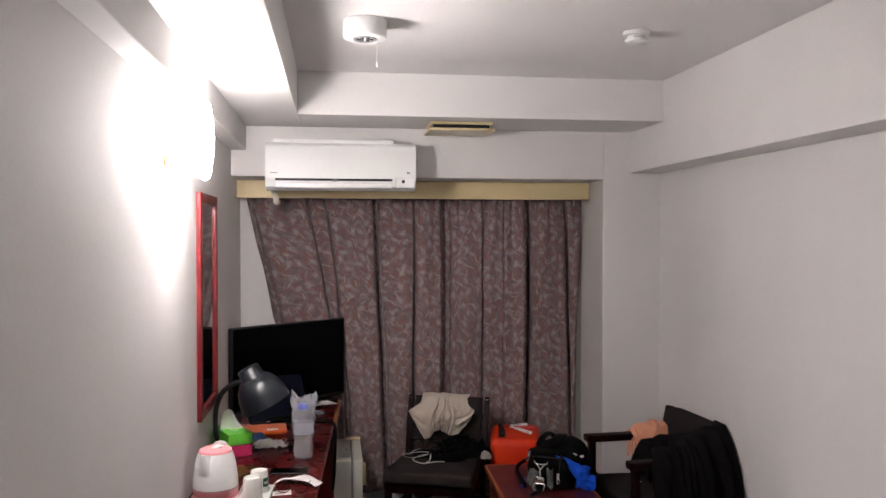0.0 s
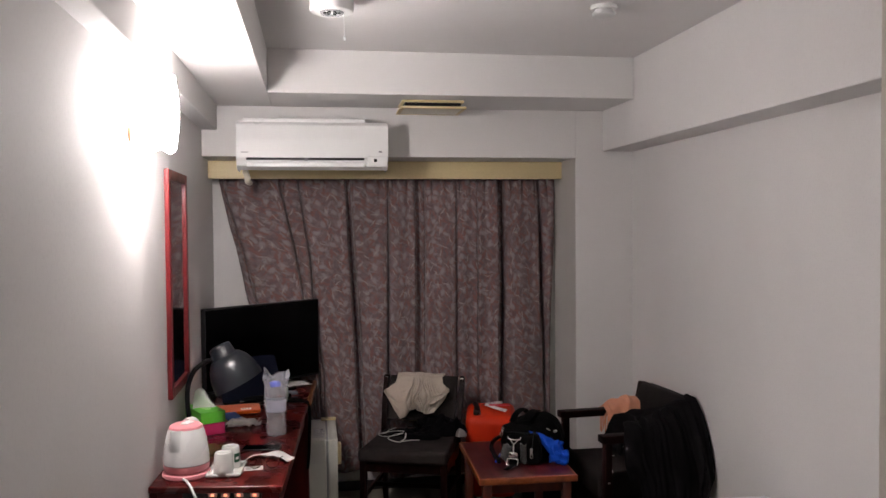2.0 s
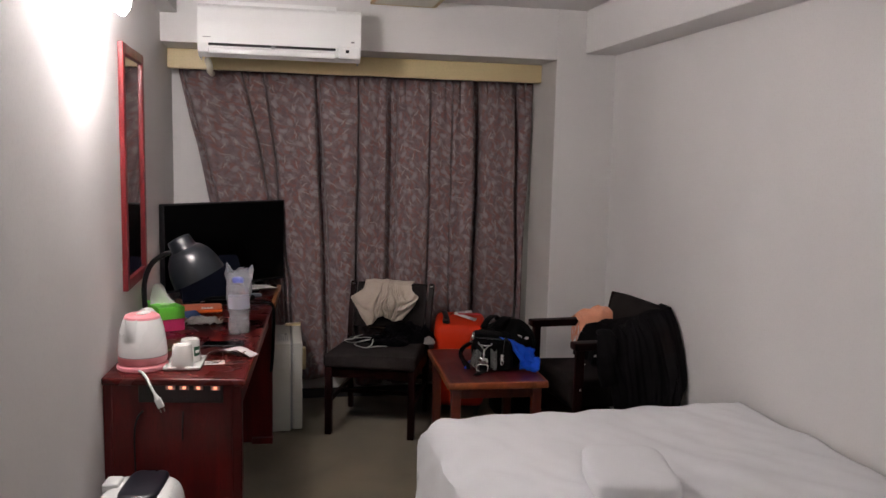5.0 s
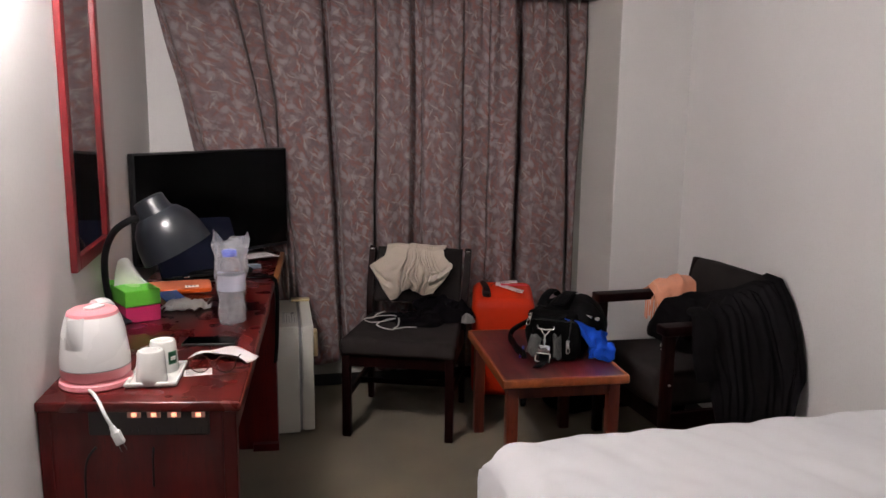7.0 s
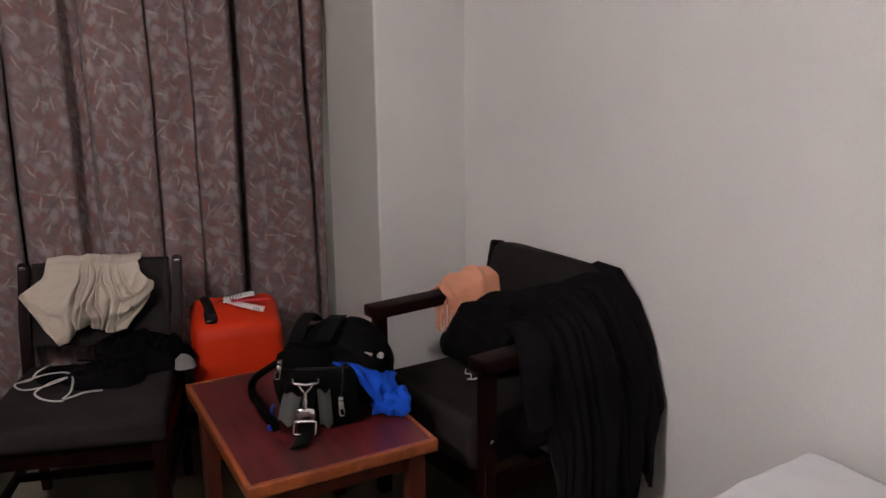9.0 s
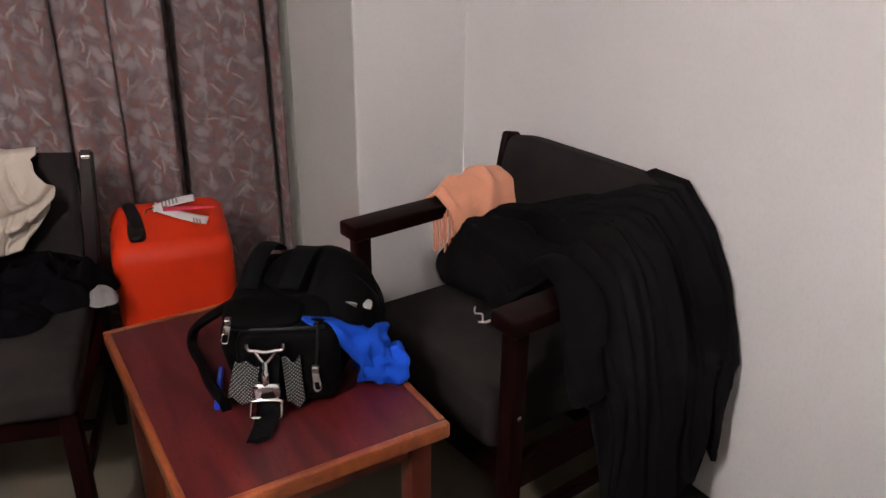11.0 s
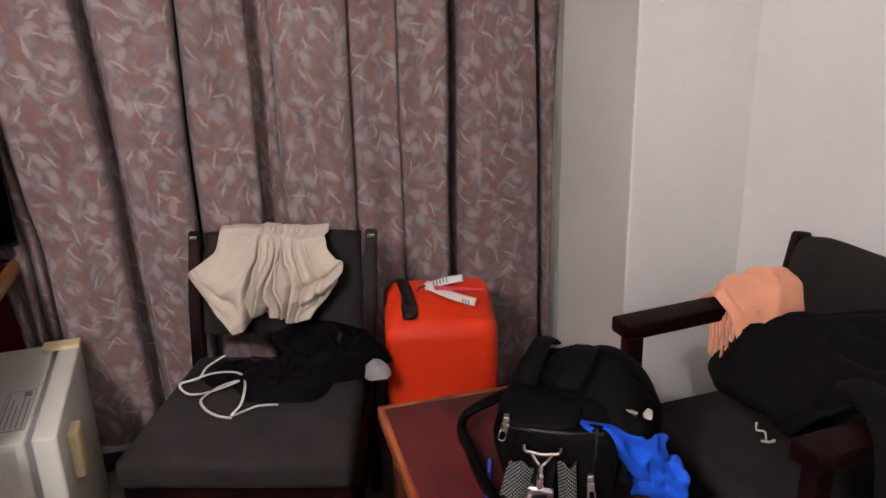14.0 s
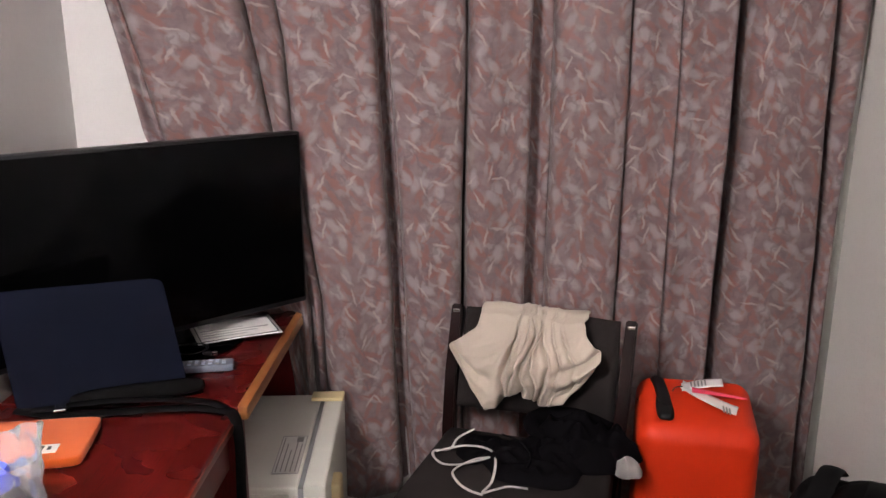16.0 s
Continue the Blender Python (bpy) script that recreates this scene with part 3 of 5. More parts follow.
sp = thing("ceiling_speaker", (0.71, 3.06, ZC), 0, "white round emergency lamp with a pull cord on the ceiling", "ceiling lamp")
part("housing", lathe([(0, 0), (0.079, 0), (0.083, -0.004), (0.083, -0.060), (0.079, -0.070), (0.068, -0.074), (0.046, -0.070), (0, -0.070)], 40), WHITE_PLASTIC, sp, "", 40)
part("socket", lathe([(0.046, -0.0705), (0.044, -0.076), (0.034, -0.074), (0.030, -0.062), (0, -0.062)], 28), GREY_PLASTIC, sp, "grey recessed lamp ring", 40)
for k in range(6):
    a = k * math.pi / 3
    part("socket_blade", box(0.012, 0.033, -0.002, 0.002, -0.075, -0.064, 0.0005, 1, pose(0, 0, 0, 0, 0, math.degrees(a))), BLACK, sp)
part("pull_cord", tube([(0.045, -0.02, -0.07), (0.045, -0.02, -0.165)], 0.0012, 6), WHITE_PLASTIC, sp)
part("cord_bead", lathe([(0, -0.164), (0.004, -0.166), (0.005, -0.18), (0.0, -0.184)], 10, pose(0.045, -0.02, 0)), WHITE_PLASTIC, sp, "", 40)
sm = thing("smoke_detector", (1.80, 3.09, ZC), 0, "small white smoke detector on the ceiling", "smoke detector")
part("base", lathe([(0, 0), (0.052, 0), (0.054, -0.006), (0.050, -0.016), (0, -0.016)], 32), WHITE_PLASTIC, sm, "", 40)
part("cap", lathe([(0.036, -0.016), (0.036, -0.026), (0.047, -0.030), (0.045, -0.040), (0.034, -0.047), (0, -0.048)], 32), WHITE_PLASTIC, sm, "", 40)
part("ribs", boxes([(-0.003, 0.003, 0.030, 0.043, -0.031, -0.014)], 0), BLACK, sm)

# fixture added out of view, to give the passage fill light a source
pl = thing("unseen_ceiling_light", (1.36, -0.75, ZC), 0, "small round white ceiling light added out of view in the entrance passage for fill", "ceiling light")
part("rim", lathe([(0, 0), (0.075, 0), (0.075, -0.012), (0.062, -0.018), (0.056, -0.008), (0, -0.008)], 32), WHITE_PLASTIC, pl, "", 40)
part("diffuser", lathe([(0.056, -0.009), (0.05, -0.02), (0, -0.024)], 32), glow("lit_diffuser", (0.92, 0.96, 1.0), 2.0), pl, "lit white diffuser", 40)

# ---- desk ----
dk = thing("desk", (XL, 2.94, 0), -3.4, "red mahogany desk with a switch panel, standing along the wall", "desk")
DW, DL, DH, DT = 0.477, 1.335, 0.715, 0.026
part("top", box(0, DW, -0.012, DL, DH - DT, DH, 0.006, 3), MAHOGANY, dk, "glossy red wooden desk top", 40)
part("edge_strip", box(DW - 0.012, DW + 0.003, -0.012, DL, DH - 0.022, DH - 0.004, 0.005, 2), DESK_EDGE, dk, "worn orange-red rounded edge", 40)
part("end_panel", box(0.012, DW - 0.02, 0.008, 0.03, 0.0, DH - DT, 0.002), MAHOGANY_UP, dk, "dark red end panel")
part("end_post", box(DW - 0.045, DW - 0.012, 0.004, 0.05, 0.0, DH - DT, 0.003), MAHOGANY_UP, dk)
part("end_post", box(0.0, 0.03, 0.004, 0.05, 0.0, DH - DT, 0.003), MAHOGANY_UP, dk)
part("back_panel", box(0.012, 0.03, 0.05, DL - 0.05, 0.2, DH - DT, 0.002), MAHOGANY_UP, dk)
part("front_rail", box(DW - 0.04, DW - 0.018, 0.05, DL - 0.03, DH - 0.115, DH - DT, 0.003), MAHOGANY_UP, dk, "dark drawer front under the top")
part("far_panel", box(0.03, DW + 0.0, DL - 0.03, DL - 0.005, 0.0, DH - DT, 0.002), MAHOGANY_UP, dk, "dark red far end panel")
part("foot_block", box(DW - 0.10, DW + 0.005, DL - 0.06, DL, 0.0, 0.03, 0.003), MAHOGANY_UP, dk)
pl = part("switch_panel", box(0.12, DW - 0.075, -0.002, 0.010, 0.628, 0.696, 0.004), plain("dark_brown_switch_plate", (0.012, 0.005, 0.005), 0.4), dk, "dark brown switch and socket panel")
LIT = glow("lit_switch", (1.0, 0.36, 0.22), 1.6)
SWITCH = plain("pinkish_switch", (0.55, 0.30, 0.25), 0.4)
for k, x in enumerate((0.212, 0.258, 0.305, 0.362)):
    s = part("switch", box(x, x + 0.032, -0.007, 0.0, 0.674, 0.691, 0.002), SWITCH, pl, "lit rocker switch")
    part("switch_light", box(x + 0.010, x + 0.022, -0.0085, -0.006, 0.677, 0.687, 0.001, 1), LIT, pl, "glowing orange indicator")
    part("socket", boxes([(x + 0.006, x + 0.009, -0.003, 0.0, 0.636, 0.649), (x + 0.020, x + 0.023, -0.003, 0.0, 0.636, 0.649)], 0), BLACK, pl)
part("cable", tube(smooth_line([(0.27, -0.006, 0.60), (0.27, -0.014, 0.585), (0.268, -0.012, 0.55), (0.266, -0.006, 0.50)]), 0.0026, 8), BLACK, dk, "", 60)
part("cable", tube(smooth_line([(0.135, -0.004, 0.60), (0.115, -0.010, 0.57), (0.105, -0.006, 0.50), (0.108, -0.004, 0.3), (0.112, -0.004, 0.02)]), 0.003, 8), BLACK, dk, "", 60)

# the near end runs slightly askew
for o in dk.children_recursive:
    for v in o.data.vertices:
        if v.co.y < 0.2:
            v.co.y -= 0.10 * v.co.x - 0.008

tc = thing("television_shelf", (XL, 4.262, 0), -3.4, "red wooden desk extension with a worn pale front edge", "shelf unit")
part("top", box(0.055, 0.555, 0.028, 0.66, DH - 0.03, DH, 0.004), MAHOGANY, tc, "red wooden top")
part("edge_strip", box(0.545, 0.568, 0.028, 0.66, DH - 0.03, DH + 0.001, 0.004, 2), PALE_EDGE, tc, "worn orange-brown front edge", 40)
part("back_panel", box(0.05, 0.068, 0.04, 0.65, 0.0, DH - 0.03, 0.002), MAHOGANY_UP, tc)
part("far_panel", box(0.07, 0.54, 0.635, 0.66, 0.0, DH - 0.03, 0.002), MAHOGANY_UP, tc)
part("near_panel", box(0.07, 0.555, 0.028, 0.046, 0.0, DH - 0.03, 0.002), MAHOGANY_UP, tc)

# ---- refrigerator ----
fr = thing("mini_fridge", (0.20, 4.33, 0), 0, "small grey-white fridge with yellowed trim under the desk extension", "refrigerator")
FW, FD, FH = 0.545, 0.48, 0.487
part("body", box(0, FW - 0.062, 0, FD, 0.012, FH, 0.006, 3), FRIDGE, fr, "", 40)
part("seal", box(FW - 0.064, FW - 0.050, 0.006, FD - 0.006, 0.02, FH - 0.008, 0.002), GREY_PLASTIC, fr, "dull grey door seal")
dr = part("door", box(FW - 0.050, FW, 0, FD, 0.02, FH + 0.002, 0.007, 3), FRIDGE, fr, "grey-white door", 40)
part("handle", box(FW - 0.006, FW + 0.022, 0.10, 0.165, FH - 0.17, FH - 0.055, 0.008, 3), CREAM, dr, "yellowed plastic handle", 40)
part("hinge_cover", box(FW - 0.085, FW + 0.002, FD - 0.05, FD - 0.005, FH + 0.001, FH + 0.012, 0.003), CREAM, fr, "yellowed hinge cover")
lb = part("label", box(FW - 0.128, FW - 0.068, 0.055, 0.235, FH + 0.0005, FH + 0.0015, 0), plain("silver_label", (0.60, 0.60, 0.58), 0.4), fr, "pale printed rating label")
part("print", boxes([(FW - 0.122 + 0.011 * k, FW - 0.1195 + 0.011 * k, 0.065, 0.225 - 0.03 * (k % 3), FH + 0.0012, FH + 0.0020) for k in range(5)] + [(FW - 0.092, FW - 0.076, 0.205, 0.228, FH + 0.0012, FH + 0.0021)], 0), plain("grey_print", (0.22, 0.22, 0.22), 0.6), lb)
part("border", boxes([(FW - 0.128, FW - 0.068, 0.055, 0.057, FH + 0.0012, FH + 0.0019), (FW - 0.128, FW - 0.068, 0.233, 0.235, FH + 0.0012, FH + 0.0019), (FW - 0.128, FW - 0.1265, 0.057, 0.233, FH + 0.0012, FH + 0.0019), (FW - 0.0695, FW - 0.068, 0.057, 0.233, FH + 0.0012, FH + 0.0019)], 0), GREY_PLASTIC, lb)
part("badge", box(0.33, 0.365, -0.002, 0.001, FH - 0.095, FH - 0.075, 0.001, 1), GREY_PLASTIC, fr)
part("label", box(FW - 0.185, FW - 0.08, -0.0015, 0.0005, FH - 0.13, FH - 0.015, 0), plain("faded_label", (0.62, 0.61, 0.57), 0.5), fr, "faded paper label on the side")
for x in (0.04, FW - 0.1):
    part("foot", lathe([(0, 0), (0.015, 0), (0.015, 0.014), (0, 0.014)], 12, pose(x, 0.04, 0)), BLACK, fr)

# ---- television ----
tv = thing("television", (0.352, 4.562, DH), 40.3, "black flat-screen television switched off on the desk extension", "television")
part("bezel", box(-0.39, 0.39, -0.008, 0.03, 0.045, 0.497, 0.006, 2), BLACK, tv, "thin black bezel", 40)
part("screen", box(-0.382, 0.382, -0.0105, -0.006, 0.060, 0.489, 0.001, 1), GLOSS_BLACK, tv, "glossy black screen")
part("back_cover", box(-0.28, 0.28, 0.03, 0.075, 0.10, 0.40, 0.02, 3), BLACK, tv, "", 40)
part("stand_neck", box(-0.05, 0.05, 0.0, 0.03, 0.005, 0.08, 0.005), BLACK, tv)
part("stand_base", lathe([(0, 0), (0.15, 0), (0.15, 0.006), (0.14, 0.011), (0, 0.013)], 40, Matrix.Diagonal((1.3, 0.75, 1, 1))), GLOSS_BLACK, tv, "glossy black oval foot", 40)

# ---- chair ----
ch = thing("chair", (1.09, 4.222, 0), -19.5, "dark wooden chair with a charcoal padded seat and back", "chair")
for x in (-0.222, 0.222):
    part("front_leg", box(x - 0.018, x + 0.018, -0.018, 0.02, 0, 0.37, 0.004, 2), DARK_WOOD, ch, "", 40)
    bm = tube([(x * 1.0, 0.475, 0.0), (x * 1.0, 0.455, 0.22), (x, 0.455, 0.42), (x * 1.03, 0.50, 0.56), (x * 1.05, 0.575, 0.735)], [0.020, 0.022, 0.024, 0.023, 0.021], 4)
    bmesh.ops.bevel(bm, geom=list(bm.edges), offset=0.004, segments=2, affect="EDGES", clamp_overlap=True)
    part("back_post", bm, DARK_WOOD, ch, "", 40)
    part("post_cap", box(x * 1.05 - 0.010, x * 1.05 + 0.010, 0.552, 0.562, 0.712, 0.728, 0.002), STEEL, ch, "shiny plug on the post")
    part("side_rail", box(x - 0.011, x + 0.011, 0.02, 0.455, 0.305, 0.37, 0.003), DARK_WOOD, ch)
    part("side_stretcher", box(x - 0.009, x + 0.009, 0.02, 0.46, 0.165, 0.19, 0.003), DARK_WOOD, ch)
part("front_rail", box(-0.205, 0.205, -0.008, 0.014, 0.315, 0.37, 0.003), DARK_WOOD, ch)
part("front_stretcher", box(-0.215, 0.215, 0.215, 0.233, 0.165, 0.188, 0.003), DARK_WOOD, ch)
part("back_stretcher", box(-0.205, 0.205, 0.45, 0.468, 0.20, 0.225, 0.003), DARK_WOOD, ch)


def seat_shape(w0, w1, d, h):
    bm = bmesh.new()
    add_box(bm, -0.5, 0.5, 0, 1, 0, 1, 0)
    for v in bm.verts:
        w = w0 if v.co.y < 0.5 else w1
        v.co = Vector((v.co.x * w, v.co.y * d, v.co.z * h))
    bmesh.ops.bevel(bm, geom=list(bm.edges), offset=0.026, segments=5, profile=0.6, affect="EDGES")
    return bm


bm = seat_shape(0.495, 0.44, 0.48, 0.072)
bm.transform(pose(0, -0.035, 0.368))
part("seat", bm, GREY_CLOTH, ch, "charcoal woven padded seat", 60)


def back_pad(u, v):
    a = (u - 0.5) * 2
    x = 0.205 * a
    z = 0.485 + 0.245 * v
    y = 0.475 + 0.10 * v - 0.022 * (1 - abs(a) ** 6) * math.sin(math.pi * min(max(v, 0.02), 0.98)) ** 0.4 + 0.02 * (1 - a * a)
    return (x, y, z)


part("backrest", sheet(24, 16, back_pad), GREY_CLOTH, ch, "charcoal woven padded backrest", 60, 0.022)

# ---- table ----
tb = thing("side_table", (1.633, 3.951, 0), -2.2, "low reddish wooden table with an orange-brown edge", "table")
TW, TD, TH = 0.477, 0.66, 0.446
part("tabletop", box(-TW / 2 + 0.014, TW / 2 - 0.014, -TD / 2 + 0.014, TD / 2 - 0.014, TH - 0.028, TH, 0.001, 1), TABLE_TOP, tb, "reddish wood-grain top")
for name, b in (("edge", (-TW / 2, TW / 2, -TD / 2, -TD / 2 + 0.016)), ("edge", (-TW / 2, TW / 2, TD / 2 - 0.016, TD / 2)), ("edge", (-TW / 2, -TW / 2 + 0.016, -TD / 2 + 0.016, TD / 2 - 0.016)), ("edge", (TW / 2 - 0.016, TW / 2, -TD / 2 + 0.016, TD / 2 - 0.016))):
    part(name, box(*b, TH - 0.032, TH + 0.0015, 0.005, 3), TABLE_EDGE, tb, "rounded orange-brown edge", 40)
for x in (-1, 1):
    for y in (-1, 1):
        part("leg", box(x * (TW / 2 - 0.045) - 0.022, x * (TW / 2 - 0.045) + 0.022, y * (TD / 2 - 0.05) - 0.022, y * (TD / 2 - 0.05) + 0.022, 0, TH - 0.03, 0.005, 2), TABLE_LEG, tb, "", 40)
    part("side_apron", box(x * (TW / 2 - 0.045) - 0.009, x * (TW / 2 - 0.045) + 0.009, -TD / 2 + 0.07, TD / 2 - 0.07, TH - 0.085, TH - 0.03, 0.002), TABLE_LEG, tb)
    part("end_apron", box(-TW / 2 + 0.065, TW / 2 - 0.065, x * (TD / 2 - 0.05) - 0.009, x * (TD / 2 - 0.05) + 0.009, TH - 0.085, TH - 0.03, 0.002), TABLE_LEG, tb)

# ---- armchair ----
am = thing("armchair", (2.0, 3.90, 0), 4.0, "dark wooden armchair with charcoal upholstery against the wall", "armchair")
for y in (-0.275, 0.262):
    part("armrest", box(-0.045, 0.40, y - 0.034, y + 0.034, 0.590, 0.626, 0.006, 3), DARK_WOOD, am, "square dark wooden armrest", 40)
    part("front_post", box(-0.028, 0.010, y - 0.019, y + 0.019, 0, 0.590, 0.004, 2), DARK_WOOD, am, "", 40)
    part("back_post", box(0.375, 0.42, y - 0.022, y + 0.022, 0, 0.60, 0.005, 2), DARK_WOOD, am, "", 40)
    part("side_rail", box(0.010, 0.375, y - 0.014, y + 0.014, 0.215, 0.285, 0.003), DARK_WOOD, am)
    part("stretcher", box(0.010, 0.375, y - 0.011, y + 0.011, 0.10, 0.13, 0.003), DARK_WOOD, am)
part("front_rail", box(-0.015, 0.012, -0.25, 0.237, 0.215, 0.285, 0.003), DARK_WOOD, am)
part("dowel", lathe([(0, 0), (0.006, 0), (0.006, 0.003), (0, 0.004)], 12, pose(-0.009, -0.2945, 0.40, 90, 0, 0)), STEEL, am)
bm = box(-0.035, 0.41, -0.247, 0.235, 0.285, 0.425, 0.035, 5)
for v in bm.verts:
    if v.co.z > 0.36:
        v.co.z += 0.012 * math.cos(v.co.y * 6) - 0.03 * max(v.co.x, 0)
part("seat", bm, GREY_CLOTH, am, "thick charcoal seat cushion", 60)


LEAN_BACK = Matrix.Translation((0.418, -0.005, 0.583)) @ Matrix.Rotation(radians(11.6), 4, "Y")
part("backrest", puff(0.034, 0.258, 0.190, (0, 0, 0), 0.22, 0.0015, 5, 64, 40, 1.0, LEAN_BACK), GREY_CLOTH, am, "charcoal padded backrest", 60)
for y, top in ((-0.266, 0.10), (0.266, 0.184)):
    part("back_upright", box(-0.030, 0.026, y - 0.011, y + 0.011, -0.19, top, 0.010, 3, LEAN_BACK), DARK_WOOD, am, "dark wooden backrest side", 40)

# ---- bed ----
bd = thing("bed", (1.815, 2.055, 0), 2.0, "double bed with a rumpled white duvet", "bed")
part("base", box(-0.56, 0.64, -0.99, 0.90, 0.03, 0.24, 0.01), GREY_CLOTH, bd, "dark fabric bed base")
part("mattress", box(-0.60, 0.65, -1.0, 0.93, 0.24, 0.45, 0.04, 4), LINEN, bd, "white mattress", 50)


def duvet(u, v):
    """Top of the bed with the cloth turned down over the side and the foot."""
    s, t = u * 1.66 - 0.36, v * 2.36          # across from the hem, along from the head
    x = -0.62 + s if s > 0 else -0.62
    y = -1.0 + t if t < 1.975 else 0.975
    z = 0.495
    over = 0.0
    if s < 0:
        z += s
        over += s
    if t > 1.975:
        z -= t - 1.975
    r = 0.06
    # rounded rims
    ds, dt = s, 1.975 - t
    if 0 < ds < r:
        z -= r - math.sqrt(max(r * r - (r - ds) ** 2, 0))
    if 0 < dt < r:
        z -= r - math.sqrt(max(r * r - (r - dt) ** 2, 0))
    if ds < 0:
        z -= r * 0.55
        x += -0.015 - 0.06 * ds * -1
    if dt < 0:
        z -= r * 0.55
        y += 0.012 - 0.05 * dt
    q = Vector((s * 3.0, t * 3.0, 0))
    w = 0.013 * noise.noise(q) + 0.008 * noise.noise(q * 2.1 + Vector((5, 1, 0))) + 0.006 * noise.noise(Vector((s * 13 + t * 6, t * 5, 2))) + 0.003 * abs(noise.noise(Vector((s * 9 - t * 5, t * 16, 8))))
    if ds > 0 and dt > 0:
        z += w + 0.010 + 0.005 * math.sin(t * 34 + 3 * noise.noise(q)) * max(0, 1 - ds / 0.22) + 0.004 * math.sin(s * 30) * max(0, 1 - dt / 0.2)
    elif ds < 0:
        x += w * 1.3 + 0.012 * math.sin(t * 16 + 2 * noise.noise(q)) * min(-ds * 4, 1)
    else:
        y += w * 1.3 + 0.012 * math.sin(s * 15 + 2 * noise.noise(q)) * min(-dt * 4, 1)
    return (x, y, max(z, 0.10 + 0.02 * noise.noise(q * 0.7)))


part("duvet", sheet(150, 170, duvet), LINEN, bd, "rumpled white duvet hanging over the side", 60, 0.012)
pw = tagged(part("folded_towel", puff(0.125, 0.165, 0.042, (0, 0, 0), 0.40, 0.008, 9, 48, 20), LINEN, None, "", 60), "white folded towel lying on the bed", "towel")
pw.matrix_basis = pose(1.622, 2.225, 0.570, 0, 0, -12)

# ---- things on the desk ----
kt = thing("electric_kettle", (0.150, 3.065, DH), 62, "white and pink electric kettle on its base on the desk", "kettle")
part("base", lathe([(0, 0), (0.076, 0), (0.080, 0.004), (0.079, 0.014), (0.070, 0.021), (0, 0.021)], 40), PINK_PLASTIC, kt, "round pink base", 40)
part("lower_band", lathe([(0, 0.022), (0.070, 0.022), (0.075, 0.028), (0.076, 0.050), (0, 0.050)], 40), PINK_PLASTIC, kt, "pink lower band", 40)
part("body", lathe([(0.0, 0.0505), (0.0755, 0.0505), (0.0755, 0.07), (0.072, 0.10), (0.068, 0.135), (0.061, 0.165), (0.056, 0.178), (0, 0.178)], 40), WHITE_PLASTIC, kt, "glossy white body", 40)
def spout(u, v):
    a = math.pi + 0.75 * (u - 0.5)
    r = lerp([(0, 0.056), (0.35, 0.0655), (0.7, 0.0705), (1, 0.0725)], v) + 0.024 * (1 - abs(2 * u - 1)) ** 0.8 * (1 - v) ** 1.1 - 0.001
    return (r * math.cos(a), r * math.sin(a), 0.181 - 0.080 * v)


part("spout", sheet(20, 14, spout), WHITE_PLASTIC, kt, "short white spout", 60)
part("rim", lathe([(0.0, 0.178), (0.056, 0.178), (0.054, 0.186), (0.043, 0.193), (0, 0.196)], 36), PINK_PLASTIC, kt, "pink lid", 40)
part("lid_tab", box(-0.026, 0.016, -0.024, 0.004, 0.193, 0.201, 0.005, 3), WHITE_PLASTIC, kt, "pale lid button", 40)
part("handle", tube(smooth_line([(0.030, 0.020, 0.190), (0.066, 0.020, 0.186), (0.092, 0.020, 0.155), (0.096, 0.018, 0.105), (0.084, 0.014, 0.060), (0.066, 0.010, 0.052)]), [0.013] * 31, 12), WHITE_PLASTIC, kt, "white handle", 60)
part("grip_inlay", box(0.098, 0.107, 0.006, 0.026, 0.085, 0.145, 0.004), GREY_PLASTIC, kt, "grey grip inlay")
part("water_window", box(0.060, 0.074, -0.032, -0.014, 0.075, 0.125, 0.004), GREY_PLASTIC, kt)
part("seam", lathe([(0.0762, 0.0485), (0.0768, 0.0497), (0.0762, 0.0509)], 40), GREY_PLASTIC, kt)
kt.scale = (1.1, 1.1, 1.0)
pc = thing("power_cord", (0.15, 2.98, DH), 0, "white power cord with a plug hanging over the desk edge", "power cord")
part("cord", tube(smooth_line([(-0.02, 0.03, 0.004), (0.0, 0.0, 0.008), (0.018, -0.04, 0.012), (0.036, -0.075, 0.004), (0.052, -0.095, -0.022), (0.066, -0.100, -0.048)]), 0.0045, 10), WHITE_PLASTIC, pc, "", 60)
part("strain_relief", tube([(0.066, -0.100, -0.048), (0.072, -0.101, -0.062)], [0.006, 0.009], 12), WHITE_PLASTIC, pc, "", 60)
part("plug", box(-0.011, 0.011, -0.008, 0.008, -0.035, 0.0, 0.004, 3, Matrix.Translation((0.072, -0.101, -0.060)) @ pose(0, 0, 0, 0, -22, 0)), WHITE_PLASTIC, pc, "white two-pin plug", 40)
for x in (-0.006, 0.006):
    part("prong", box(x - 0.0009, x + 0.0009, -0.003, 0.003, -0.052, -0.034, 0, 1, Matrix.Translation((0.072, -0.101, -0.060)) @ pose(0, 0, 0, 0, -22, 0)), STEEL, pc)

